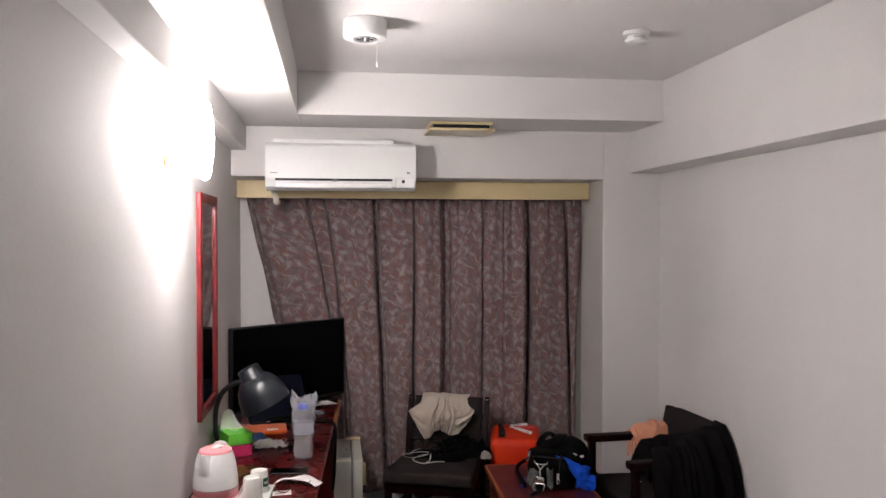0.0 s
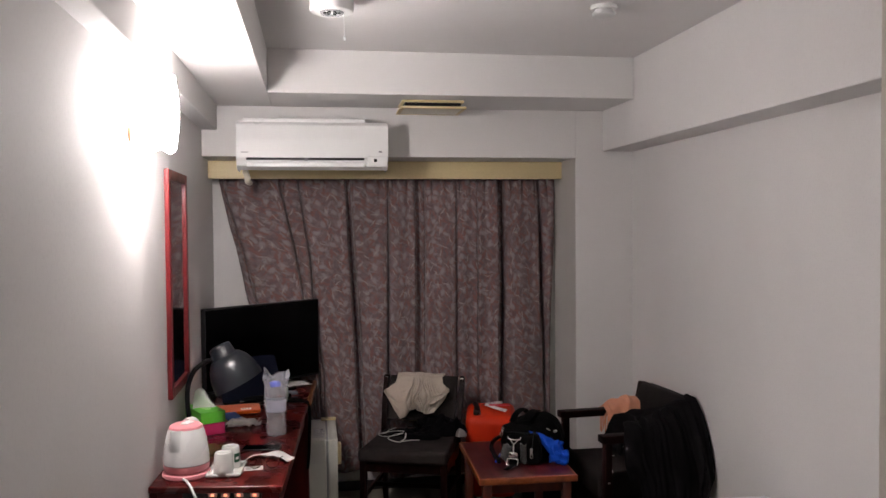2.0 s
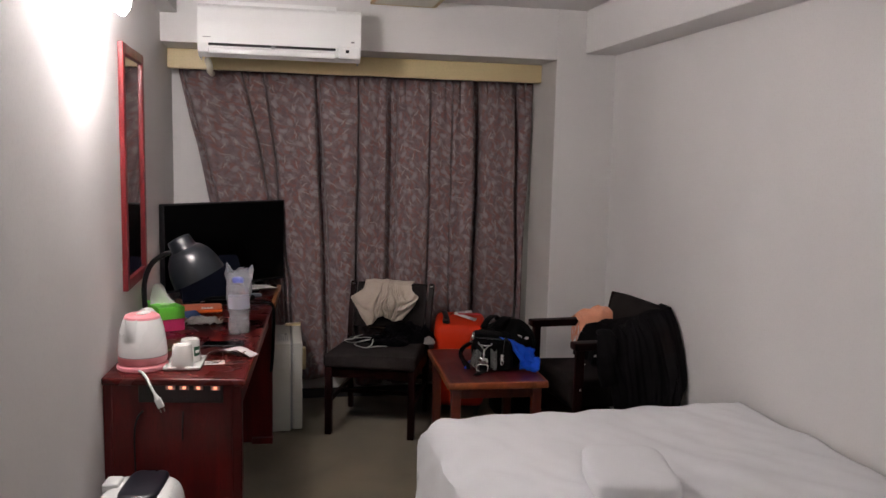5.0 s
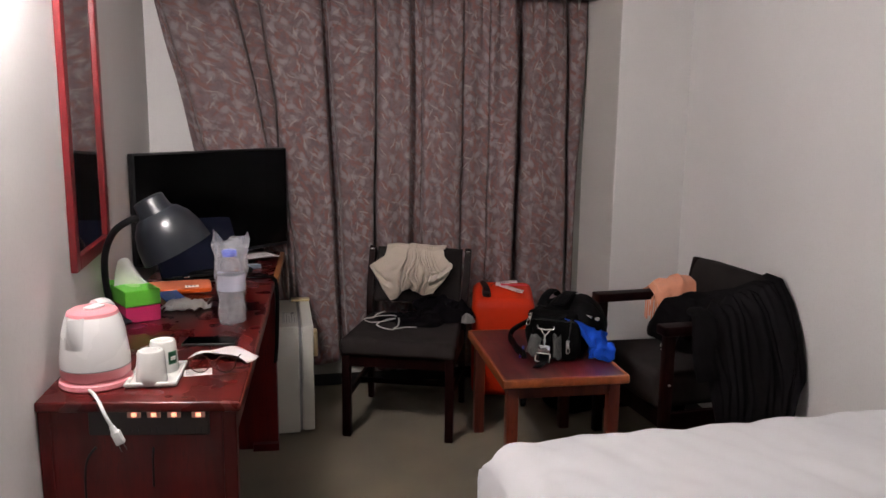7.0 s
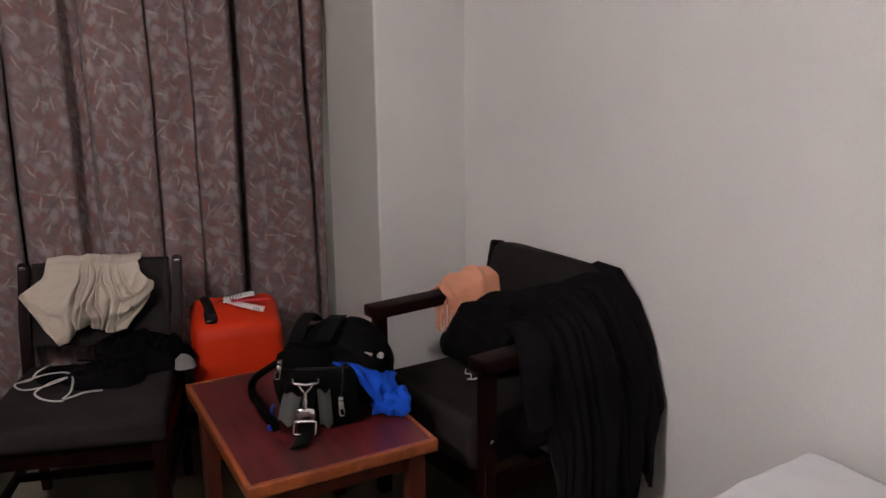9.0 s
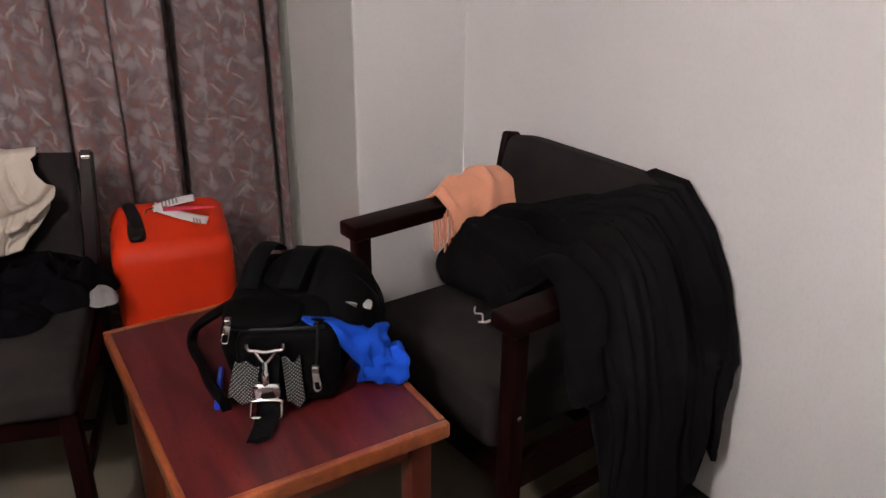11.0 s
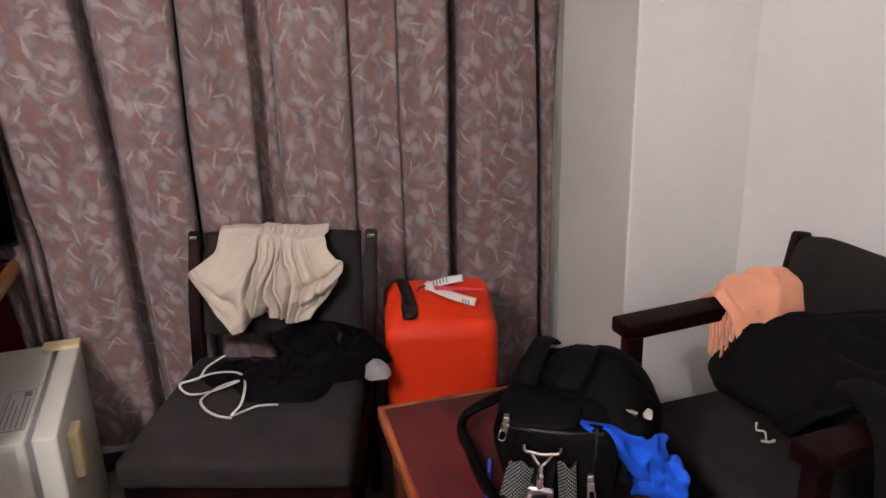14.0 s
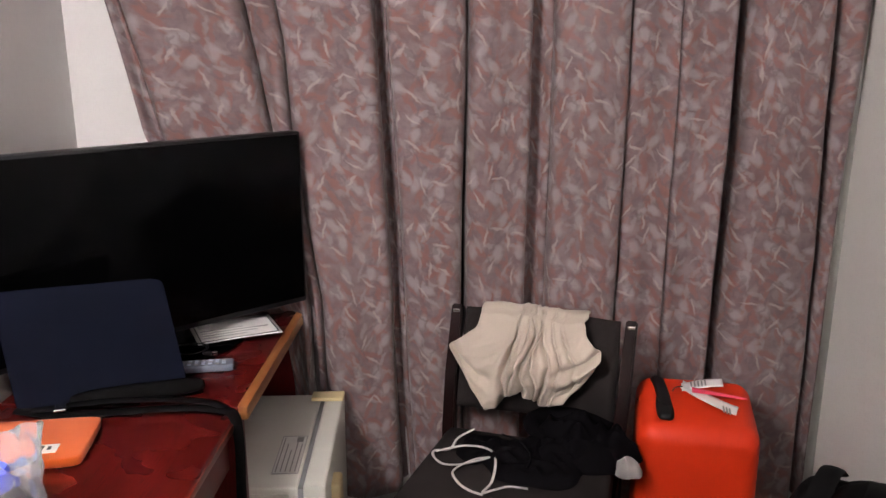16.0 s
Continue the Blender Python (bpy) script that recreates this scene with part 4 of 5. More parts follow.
ty = thing("tray", (0.293, 3.078, DH), -3, "small white rectangular tray holding upturned cups", "tray")
part("plate", box(-0.058, 0.058, -0.082, 0.082, 0.001, 0.007, 0.003), PORCELAIN, ty, "", 40)
for b in ((-0.064, 0.064, -0.088, -0.079), (-0.064, 0.064, 0.079, 0.088), (-0.064, -0.055, -0.079, 0.079), (0.055, 0.064, -0.079, 0.079)):
    part("rim", box(*b, 0.004, 0.015, 0.004, 3), PORCELAIN, ty, "", 40)
for place, turn, label in (((0.288, 3.025, DH + 0.0075), 200, "white porcelain cup turned upside down on the tray"), ((0.306, 3.112, DH + 0.0075), 0, "upturned white porcelain cup with a dark green mark")):
    cp = thing("cup", place, turn, label, "cup", "upturned cups on the tray")
    part("bowl", lathe([(0.036, 0), (0.0375, 0.002), (0.0365, 0.02), (0.033, 0.075), (0.030, 0.081), (0.024, 0.082), (0.022, 0.079), (0, 0.079)], 36), PORCELAIN, cp, "", 40)
    if turn == 0:
        bm = sheet(8, 6, lambda u, v: (0.0358 * math.cos(-1.1 + 0.75 * u), 0.0358 * math.sin(-1.1 + 0.75 * u), 0.020 + 0.036 * v))
        part("mark", bm, DARK_GREEN, cp, "dark green round mark", 60, 0.001)
        bm = sheet(5, 3, lambda u, v: (0.0368 * math.cos(-0.95 + 0.45 * u), 0.0368 * math.sin(-0.95 + 0.45 * u), 0.033 + 0.010 * v))
        part("mark_band", bm, PORCELAIN, cp, "", 60, 0.0006)

cd = tagged(part("card", boxes([(-0.036, 0.036, -0.026, 0.026, 0, 0.0012)], 0), PAPER), "small white printed card lying on the desk", "card")
cd.matrix_basis = pose(0.392, 3.095, DH + 0.0005, 0, 0, 4)
part("print", boxes([(-0.030, 0.012 + 0.005 * (k % 3), -0.018 + 0.009 * k, -0.0155 + 0.009 * k, 0.001, 0.0017) for k in range(5)], 0), INK, cd)
rp = tagged(part("receipt", sheet(24, 10, lambda u, v: (0.175 * (u - 0.5), 0.075 * (v - 0.5) + 0.02 * math.sin(u * 3), 0.003 + 0.020 * math.sin(math.pi * u) * (1 - 0.4 * v) + 0.004 * math.sin(9 * u + 3 * v))), PAPER, None, "", 60, 0.0008), "creased white paper slip on the desk", "paper")
rp.matrix_basis = pose(0.450, 3.205, DH + 0.001, 0, 0, -24)
gl = thing("eyeglasses", (0.432, 3.10, DH), -8, "thin brown-framed eyeglasses lying on the desk", "eyeglasses")
BROWN = plain("brown_acetate", (0.05, 0.016, 0.010), 0.25)
LENS = plain("lens_glass", (0.95, 0.88, 0.84), 0.03, vary=0.0, bump=0.0, Transmission_Weight=1.0, IOR=1.15)
for x in (-0.033, 0.033):
    rim = part("rim", tube([(x + 0.026 * math.cos(a), 0.006 * math.sin(a) - 0.01, 0.024 + 0.021 * math.sin(a)) for a in (k * math.pi / 14 for k in range(28))], 0.0016, 6, True), BROWN, gl, "", 60)
    part("lens", lathe([(0, 0), (0.0245, 0)], 24, Matrix.Translation((x, -0.01, 0.024)) @ pose(0, 0, 0, 76, 0, 0) @ Matrix.Diagonal((1, 0.84, 1, 1))), LENS, gl, "faintly tinted lens", None, 0.001)
    part("temple", tube([(x * 1.8, -0.008, 0.034), (x * 1.75, 0.06, 0.026), (x * 1.6, 0.12, 0.006)], 0.0018, 6), BROWN, gl)
part("bridge", tube([(-0.008, -0.009, 0.030), (0, -0.011, 0.033), (0.008, -0.009, 0.030)], 0.0016, 6), BROWN, gl)
ph = thing("phone", (0.405, 3.365, DH), -8, "black smartphone lying flat on the desk", "phone")
part("body", box(-0.078, 0.078, -0.037, 0.037, 0.0005, 0.009, 0.004, 3), BLACK, ph, "", 40)
part("screen", box(-0.074, 0.074, -0.034, 0.034, 0.0085, 0.0096, 0), GLOSS_BLACK, ph, "dark glass screen")

# bottle in a clear bag
FILM = plain("clear_plastic_film", (0.86, 0.87, 0.92), 0.2, vary=0.05, bump=0.3, depth=0.003, grain=60.0, Transmission_Weight=0.76, IOR=1.18)
PET = plain("clear_bottle", (0.92, 0.94, 0.97), 0.06, bump=0.0, Transmission_Weight=0.92, IOR=1.25)
bt = thing("water_bottle", (0.456, 3.60, DH), 0, "clear drink bottle with a blue cap inside a crumpled plastic bag", "bottle")
part("bottle", lathe([(0, 0.002), (0.031, 0.002), (0.034, 0.01), (0.030, 0.05), (0.034, 0.075), (0.034, 0.15), (0.026, 0.185), (0.014, 0.205), (0.014, 0.215), (0, 0.215)], 28), PET, bt, "", 40)
part("label", lathe([(0.0345, 0.10), (0.0345, 0.148)], 28), plain("pale_blue_label", (0.66, 0.71, 0.86), 0.4), bt, "pale blue label", 40)
part("cap", lathe([(0.016, 0.205), (0.0165, 0.222), (0.014, 0.226), (0, 0.226)], 24), plain("blue_cap", (0.06, 0.10, 0.55), 0.35), bt, "blue screw cap", 40)


def bag_film(u, v):
    a = 2 * math.pi * u
    r = lerp([(0, 0.036), (0.12, 0.038), (0.28, 0.034), (0.45, 0.041), (0.65, 0.044), (0.78, 0.041), (0.88, 0.047), (1, 0.050)], v)
    r *= 1 + 0.10 * noise.noise(Vector((3 * math.cos(a), 3 * math.sin(a), v * 7))) + 0.07 * abs(noise.noise(Vector((6 * math.cos(a), 6 * math.sin(a), v * 17)))) + (0.06 * math.sin(7 * a + 9 * v) * v)
    z = 0.001 + 0.255 * v + (0.016 * (math.sin(3 * a) + 0.6 * math.sin(5 * a + 1)) if v > 0.94 else 0) * (v - 0.94) / 0.06
    return (r * math.cos(a), r * math.sin(a), z)


part("bag", sheet(56, 36, bag_film), FILM, bt, "crumpled clear plastic bag", 40)
bt.scale = (1.15, 1.15, 1.06)

tb1 = thing("tissue_box", (0.135, 3.735, DH), 24, "magenta tissue box under a green one on the desk", "tissue box", "stacked tissue boxes")
part("carton", box(-0.055, 0.055, -0.105, 0.105, 0, 0.052, 0.003), MAGENTA, tb1)
tb2 = thing("tissue_box", (0.130, 3.735, DH + 0.052), 27, "green tissue box with a white tissue pulled out", "tissue box", "stacked tissue boxes")
part("carton", box(-0.056, 0.056, -0.108, 0.108, 0, 0.052, 0.003), GREEN, tb2)
part("slot_film", lathe([(0, 0.0528), (0.03, 0.0528)], 24, Matrix.Diagonal((0.7, 1.9, 1, 1))), plain("pale_green_film", (0.35, 0.6, 0.25), 0.4), tb2)
part("tissue", sheet(14, 16, lambda u, v: ((0.056 - 0.024 * v) * (2 * u - 1) - 0.008 * v, 0.014 * math.sin(5 * u + 3 * v) * (1 - 0.4 * v), 0.045 + 0.100 * v * (1 - 0.30 * (2 * u - 0.6) ** 2))), PAPER, tb2, "white tissue standing out of the box", 70, 0.0008)
cr = tagged(part("used_tissue", sheet(26, 20, lambda u, v: ((u - 0.5) * 0.15 + 0.012 * math.sin(8 * v), (v - 0.5) * 0.09 + 0.010 * math.sin(7 * u), 0.002 + 0.030 * abs(noise.noise(Vector((u * 4.5, v * 4.5, 2)))) + 0.022 * math.sin(math.pi * u) * math.sin(math.pi * v))), PAPER, None, "", 50, 0.001), "crumpled white paper tissue on the desk", "tissue")
cr.matrix_basis = pose(0.292, 3.795, DH + 0.001, 0, 0, 8)
lf = thing("leaflets", (0.228, 3.905, DH), 18, "small stack of blue and tan printed leaflets on the desk", "leaflets")
for k, (c, n) in enumerate((((0.42, 0.28, 0.14), "tan_print"), ((0.05, 0.12, 0.36), "blue_print"), ((0.55, 0.5, 0.42), "cream_print"))):
    part("leaflet", box(-0.036, 0.036, -0.055, 0.055, 0.004 * k, 0.004 * k + 0.003, 0, 1, pose(0.006 * k, 0.004 * k, 0.012 if k == 1 else 0.0, 8 * (k == 1), 0, 9 * k)), plain(n, c, 0.5), lf)
pu = thing("pouch", (0.232, 4.085, DH), 7, "orange cloth pouch with a small white label on the desk", "pouch")
part("body", puff(0.128, 0.084, 0.009, (-0.004, 0.006, 0.011), 0.16, 0.004, 12, 56, 14), ORANGE, pu, "", 60)
part("zip", box(-0.12, 0.12, 0.083, 0.089, 0.010, 0.015, 0.001, 1), BLACK, pu)
wl = part("label", box(0.026, 0.076, -0.052, -0.022, 0.0195, 0.0215, 0), PAPER, pu, "white woven label")
part("print", boxes([(0.033 + 0.013 * k, 0.039 + 0.013 * k, -0.043, -0.031 + 0.004 * (k % 2), 0.0210, 0.0224) for k in range(3)], 0), INK, wl)

# desk lamp
dl = thing("desk_lamp", (0.085, 3.655, DH), 0, "dark blue-grey gooseneck desk lamp, switched off", "desk lamp")
part("base", lathe([(0, 0), (0.066, 0), (0.068, 0.006), (0.060, 0.018), (0.02, 0.026), (0, 0.026)], 36), LAMP_BLUE, dl, "", 40)
part("gooseneck", tube(smooth_line([(0.0, 0.0, 0.02), (-0.015, -0.01, 0.12), (-0.012, -0.02, 0.22), (0.020, -0.035, 0.295), (0.075, -0.05, 0.335), (0.125, -0.055, 0.345)], 8), 0.011, 14), BLACK, dl, "ribbed black gooseneck", 60)
AX = Matrix.Translation((0.128, -0.055, 0.402)) @ pose(0, 0, 0, 180, 0, 0) @ pose(0, 0, 0, 0, 27, 0)
part("cap", lathe([(0, -0.004), (0.030, -0.003), (0.044, 0.000), (0.048, 0.005), (0.052, 0.044), (0.056, 0.050), (0, 0.050)], 36, AX), LAMP_BLUE, dl, "short cylindrical lamp cap", 40)
part("shade", lathe([(0.053, 0.048), (0.068, 0.056), (0.090, 0.085), (0.104, 0.125), (0.110, 0.165), (0.112, 0.184), (0.108, 0.184), (0.099, 0.125), (0.084, 0.088), (0.06, 0.062), (0, 0.06)], 44, AX), LAMP_BLUE, dl, "dark blue-grey metal shade", 40)
part("bulb", lathe([(0, 0.06), (0.014, 0.065), (0.016, 0.09), (0.028, 0.115), (0.026, 0.135), (0, 0.15)], 20, AX), PORCELAIN, dl, "unlit white bulb", 50)

# things by the television
sl = thing("laptop_sleeve", (0.315, 4.27, DH), 18, "dark navy padded sleeve leaning against the television", "laptop sleeve")
LEAN = Matrix.Rotation(radians(-18), 4, "X")
TAPER = LEAN @ Matrix(((1, 0, -0.14, 0), (0, 1, 0, 0), (0, 0, 1, 0), (0, 0, 0, 1)))
part("sleeve", puff(0.162, 0.013, 0.122, (0.004, 0.012, 0.128), 0.11, 0.004, 8, 64, 30, 0, TAPER), NAVY, sl, "", 60)
part("zip", box(-0.14, 0.14, -0.003, 0.003, 0.246, 0.2505, 0.001, 1, TAPER @ Matrix.Translation((0.004, 0.012, 0))), BLACK, sl)
part("flap", puff(0.130, 0.014, 0.018, (0.065, -0.010, 0.020), 0.6, 0.006, 14, 48, 18, 3.0, LEAN), NYLON, sl, "soft black flap along the foot", 60)
st = thing("shoulder_strap", (0.30, 4.225, DH), 0, "black webbing strap lying across the desk and hanging over its edge", "strap")
part("strap", tube(smooth_line([(-0.14, 0.0, 0.014), (-0.04, -0.015, 0.010), (0.08, 0.0, 0.010), (0.18, 0.01, 0.010), (0.255, -0.005, 0.012), (0.288, -0.02, 0.006), (0.298, -0.03, -0.05), (0.296, -0.035, -0.16), (0.292, -0.03, -0.26), (0.285, -0.02, -0.34)], 7), 0.014, 8, False, 0.3), WEBBING, st, "", 60)
part("strap_end", tube(smooth_line([(-0.10, -0.02, 0.022), (0.02, 0.02, 0.022), (0.14, 0.03, 0.020), (0.23, 0.015, 0.020), (0.27, 0.0, 0.012)], 7), 0.012, 8, False, 0.3), WEBBING, st, "", 60)
part("slider", box(-0.012, 0.012, -0.016, 0.016, 0.020, 0.026, 0.002, 1, pose(-0.05, -0.01, 0, 0, 0, 20)), STEEL, st, "small metal slider")
PALE_KEY = plain("pale_blue_key", (0.36, 0.42, 0.52), 0.45)
rm = thing("remote_control", (0.462, 4.447, DH + 0.001), 8, "silver-grey remote control lying on the desk", "remote control")
part("case", box(-0.072, 0.072, -0.020, 0.020, 0, 0.018, 0.005, 3), plain("silver_plastic", (0.12, 0.14, 0.18), 0.35), rm, "", 40)
for k in range(8):
    for j in range(3):
        part("button", box(-0.058 + 0.015 * k, -0.049 + 0.015 * k, -0.013 + 0.010 * j, -0.0065 + 0.010 * j, 0.017, 0.0195, 0.001, 1), (PALE_KEY, GREY_PLASTIC)[(k + j) % 3 == 0], rm)
nt = tagged(part("notice", sheet(12, 10, lambda u, v: (0.205 * (u - 0.5), 0.145 * (v - 0.5), 0.0165 + 0.003 * math.sin(3 * u))), PAPER, None, "", 60, 0.001), "white printed notice sheet on the desk", "paper")
nt.matrix_basis = pose(0.492, 4.668, DH, 0, 0, 24)
part("border", boxes([(-0.095, 0.095, -0.065, -0.063, 0.0185, 0.0206), (-0.095, 0.095, 0.063, 0.065, 0.0185, 0.0206), (-0.095, -0.093, -0.063, 0.063, 0.0185, 0.0206), (0.093, 0.095, -0.063, 0.063, 0.0185, 0.0206)], 0), INK, nt)
part("print", boxes([(-0.085, 0.02 + 0.03 * (k % 3), -0.045 + 0.017 * k, -0.041 + 0.017 * k, 0.0185, 0.0205) for k in range(4)] + [(-0.085, -0.055, 0.03, 0.055, 0.0185, 0.0208)], 0), plain("faint_print", (0.35, 0.35, 0.36), 0.7), nt)

cb = thing("cable", (0.405, 4.545, DH), 0, "loosely coiled black cable lying under the television", "cable")
part("coil", tube(smooth_line([(0.045 * math.cos(a) * (1 + 0.12 * math.sin(3 * a)), 0.030 * math.sin(a), 0.005 + 0.004 * (a / 6.28) + 0.003 * math.sin(2 * a)) for a in (k * math.pi / 5 for k in range(26))], 3), 0.0032, 6), BLACK, cb, "", 60)
part("plug", box(-0.010, 0.010, -0.007, 0.007, 0, 0.014, 0.003, 2, pose(0.052, -0.022, 0.001, 0, 0, 25)), BLACK, cb, "", 40)
part("plug_tip", box(-0.006, 0.006, -0.005, 0.005, 0.002, 0.012, 0.001, 1, pose(0.068, -0.015, 0.001, 0, 0, 25)), STEEL, cb, "metal plug tip")

# ---- appliance beside the desk ----
hu = thing("air_purifier", (0.205, 2.60, 0), -6, "white rounded floor appliance with a dark top panel beside the desk", "air purifier")
part("body", puff(0.125, 0.13, 0.235, (0, 0, 0.237), 0.42, 0, 1, 48, 26), WHITE_PLASTIC, hu, "white plastic body", 60)
part("top_panel", puff(0.060, 0.11, 0.02, (0.015, 0, 0.462), 0.45, 0, 1, 36, 12), plain("navy_black_panel", (0.012, 0.013, 0.02), 0.3), hu, "dark top panel", 60)
part("flap", box(-0.105, -0.055, -0.02, 0.05, 0.45, 0.482, 0.008, 3), WHITE_PLASTIC, hu, "raised white flap", 40)

# ---- things on the chair ----
CM = pose(1.09, 4.222, 0, 0, 0, -19.5)
SB = [(0, 0.60), (0.08, 0.545), (0.2, 0.500), (0.30, 0.512), (0.40, 0.552), (0.50, 0.560), (0.62, 0.548), (0.76, 0.530), (0.90, 0.545), (1, 0.60)]


def shirt(u, v):
    """Bundled cloth hung over the chair back: behind, over the top, and down the front."""
    low = lerp(SB, u)
    mid = 1 - abs(2 * u - 1)
    if v < 0.15:
        z, y = 0.62 + 0.115 * v / 0.15, 0.602
        k = 0
    elif v < 0.25:
        a = (v - 0.15) / 0.1 * math.pi
        z, y = 0.735 + 0.012 * math.sin(a), 0.575 + 0.027 * math.cos(a)
        k = 0.1
    else:
        k = (v - 0.25) / 0.75
        z = 0.735 + (low - 0.735) * k
        y = 0.540 - 0.08 * k - 0.045 * math.sin(math.pi * k) * (0.3 + 0.7 * mid) - 0.018
    left, right = lerp([(0, -0.150), (0.25, -0.165), (0.55, -0.225), (0.7, -0.215), (1, -0.175)], k), lerp([(0, 0.114), (0.25, 0.136), (0.52, 0.168), (0.78, 0.150), (1, 0.112)], k)
    x = left + (right - left) * u
    f = min(0.25 + k * 1.2, 1.0) * (1 - 0.45 * k ** 3)
    n = noise.noise(Vector((u * 3.5, v * 2.5, 0)))
    # deep folds running down from a gather at the top, the cloth swelling between them
    drop = min(k * 3.5, 1.0)
    for top, foot, wide, deep in ((0.43, 0.340, 0.022, 0.056), (0.50, 0.430, 0.010, 0.014), (0.54, 0.505, 0.015, 0.042), (0.575, 0.590, 0.011, 0.022), (0.63, 0.670, 0.018, 0.036), (0.70, 0.770, 0.011, 0.018), (0.78, 0.900, 0.014, 0.016)):
        at = top + (foot - top) * k + 0.045 * noise.noise(Vector((k * 2.6, top * 20, 2)))
        e = (u - at) / (wide * (0.7 + 0.6 * k))
        y += deep * drop * (1 - 0.5 * k ** 4) * (0.8 + 0.7 * noise.noise(Vector((k * 3.5, top * 31, 5)))) * (math.exp(-e * e) - 0.45 * math.exp(-(e - 1.6) ** 2))
    # a turned-over corner and a crease across the loose side
    e = (k - 0.50 + 0.35 * (u - 0.86) + 0.03 * n) / 0.045
    y += 0.024 * math.exp(-e * e) * min(max((u - 0.70) / 0.08, 0), 1) - 0.030 * math.exp(-(e - 2.4) ** 2 / 3) * min(max((u - 0.68) / 0.08, 0), 1)
    e = (k - 0.62 - 0.5 * (u - 0.2)) / 0.05
    y += 0.014 * math.exp(-e * e) * min(max((0.33 - u) / 0.08, 0), 1)
    y -= f * (0.018 * n + 0.030 * mid - 0.016 * abs(noise.noise(Vector((u * 7 + v * 4, v * 6, 3)))))
    x += 0.010 * noise.noise(Vector((u * 6, v * 6, 11)))
    z += 0.007 * noise.noise(Vector((u * 7, v * 3, 1))) * f + 0.016 * max(0, 1 - k * 3) * noise.noise(Vector((u * 5, 3, v * 2)))
    return CM @ Vector((x, y, z))


sh = tagged(part("shirt", sheet(220, 90, shirt), BEIGE_CLOTH, None, "", 60, 0.003), "crumpled beige shirt hung over the chair back", "shirt")


part("shirt_tail", sheet(40, 14, lambda u, v: CM @ Vector((-0.13 + 0.27 * u, 0.520 + 0.012 * math.sin(u * 21), 0.60 - 0.135 * v + 0.008 * math.sin(u * 9)))), BEIGE_CLOTH, sh, "loose shirt tail under the backrest", 60, 0.003)


def heap(cx, cy, w, d, h, turn, base, seed, sharp=5.0):
    """A loose heap of cloth on a flat support, with an uneven outline."""
    m = pose(cx, cy, base, 0, 0, turn)

    def f(u, v):
        a = 2 * math.pi * u
        edge = 1 + 0.28 * noise.noise(Vector((1.6 * math.cos(a), 1.6 * math.sin(a), seed)))
        r = v * edge
        x, y = w * r * math.cos(a), d * r * math.sin(a)
        n = noise.noise(Vector((x * 13, y * 13, seed))) + 0.8 * (0.5 - 2 * abs(noise.noise(Vector((x * 22, y * 22, seed + 4)))))
        z = h * (1 - v ** sharp) * (0.75 + 0.5 * n) if v < 1 else 0
        return m @ Vector((x, y, max(z, 0.0) + 0.002))
    return sheet(60, 24, f)


bk = thing("swimsuit", (0, 0, 0), 0, "black swimsuit with white piping, thrown on the chair seat", "swimsuit")
part("cloth", heap(1.234, 4.508, 0.138, 0.116, 0.036, -8, 0.442, 3.0), BLACK_CLOTH, bk, "", 60)
part("piping", tube(smooth_line([(1.095, 4.66, 0.452), (1.05, 4.615, 0.450), (1.027, 4.562, 0.448), (0.990, 4.559, 0.447), (0.986, 4.530, 0.447), (1.009, 4.492, 0.447), (1.059, 4.487, 0.449), (1.122, 4.500, 0.458), (1.080, 4.493, 0.456), (1.032, 4.462, 0.447), (1.037, 4.413, 0.447), (1.061, 4.374, 0.447), (1.092, 4.352, 0.447)], 7), 0.0032, 8, False, 0.6), WHITE_TRIM, bk, "white piping", 60)
part("piping", tube(smooth_line([(0.993, 4.546, 0.452), (1.027, 4.556, 0.454), (1.069, 4.564, 0.456), (1.117, 4.536, 0.462), (1.134, 4.489, 0.462), (1.118, 4.402, 0.452), (1.092, 4.354, 0.452), (1.120, 4.372, 0.447), (1.154, 4.384, 0.447), (1.197, 4.374, 0.447)], 7), 0.0032, 8, False, 0.6), WHITE_TRIM, bk, "white piping", 60)
part("cloth_fold", heap(1.115, 4.575, 0.062, 0.085, 0.016, -30, 0.441, 7.0, 3.0), BLACK_CLOTH, bk, "", 60)
part("panel_seam", tube(smooth_line([(1.16, 4.585, 0.474), (1.20, 4.53, 0.482), (1.215, 4.46, 0.480), (1.20, 4.42, 0.472)], 6), 0.0025, 6), BLACK_CLOTH, bk, "", 60)
sw = tagged(part("dark_sweater", heap(1.345, 4.535, 0.135, 0.100, 0.090, -24, 0.442, 11.0, 4.0), BLACK_CLOTH, None, "", 60), "rumpled black sweater in a heap on the chair seat", "sweater")
part("sleeve", tube(smooth_line([(1.27, 4.56, 0.475), (1.24, 4.61, 0.490), (1.29, 4.65, 0.495), (1.36, 4.63, 0.500), (1.43, 4.585, 0.480)], 6), 0.026, 12, False, 0.7), BLACK_CLOTH, sw, "twisted black sleeve", 60)
tagged(part("sock", heap(1.440, 4.452, 0.042, 0.032, 0.042, -30, 0.440, 21.0, 3.0), GREY_SOCK, None, "", 60), "grey cotton sock balled up on the chair seat", "sock")

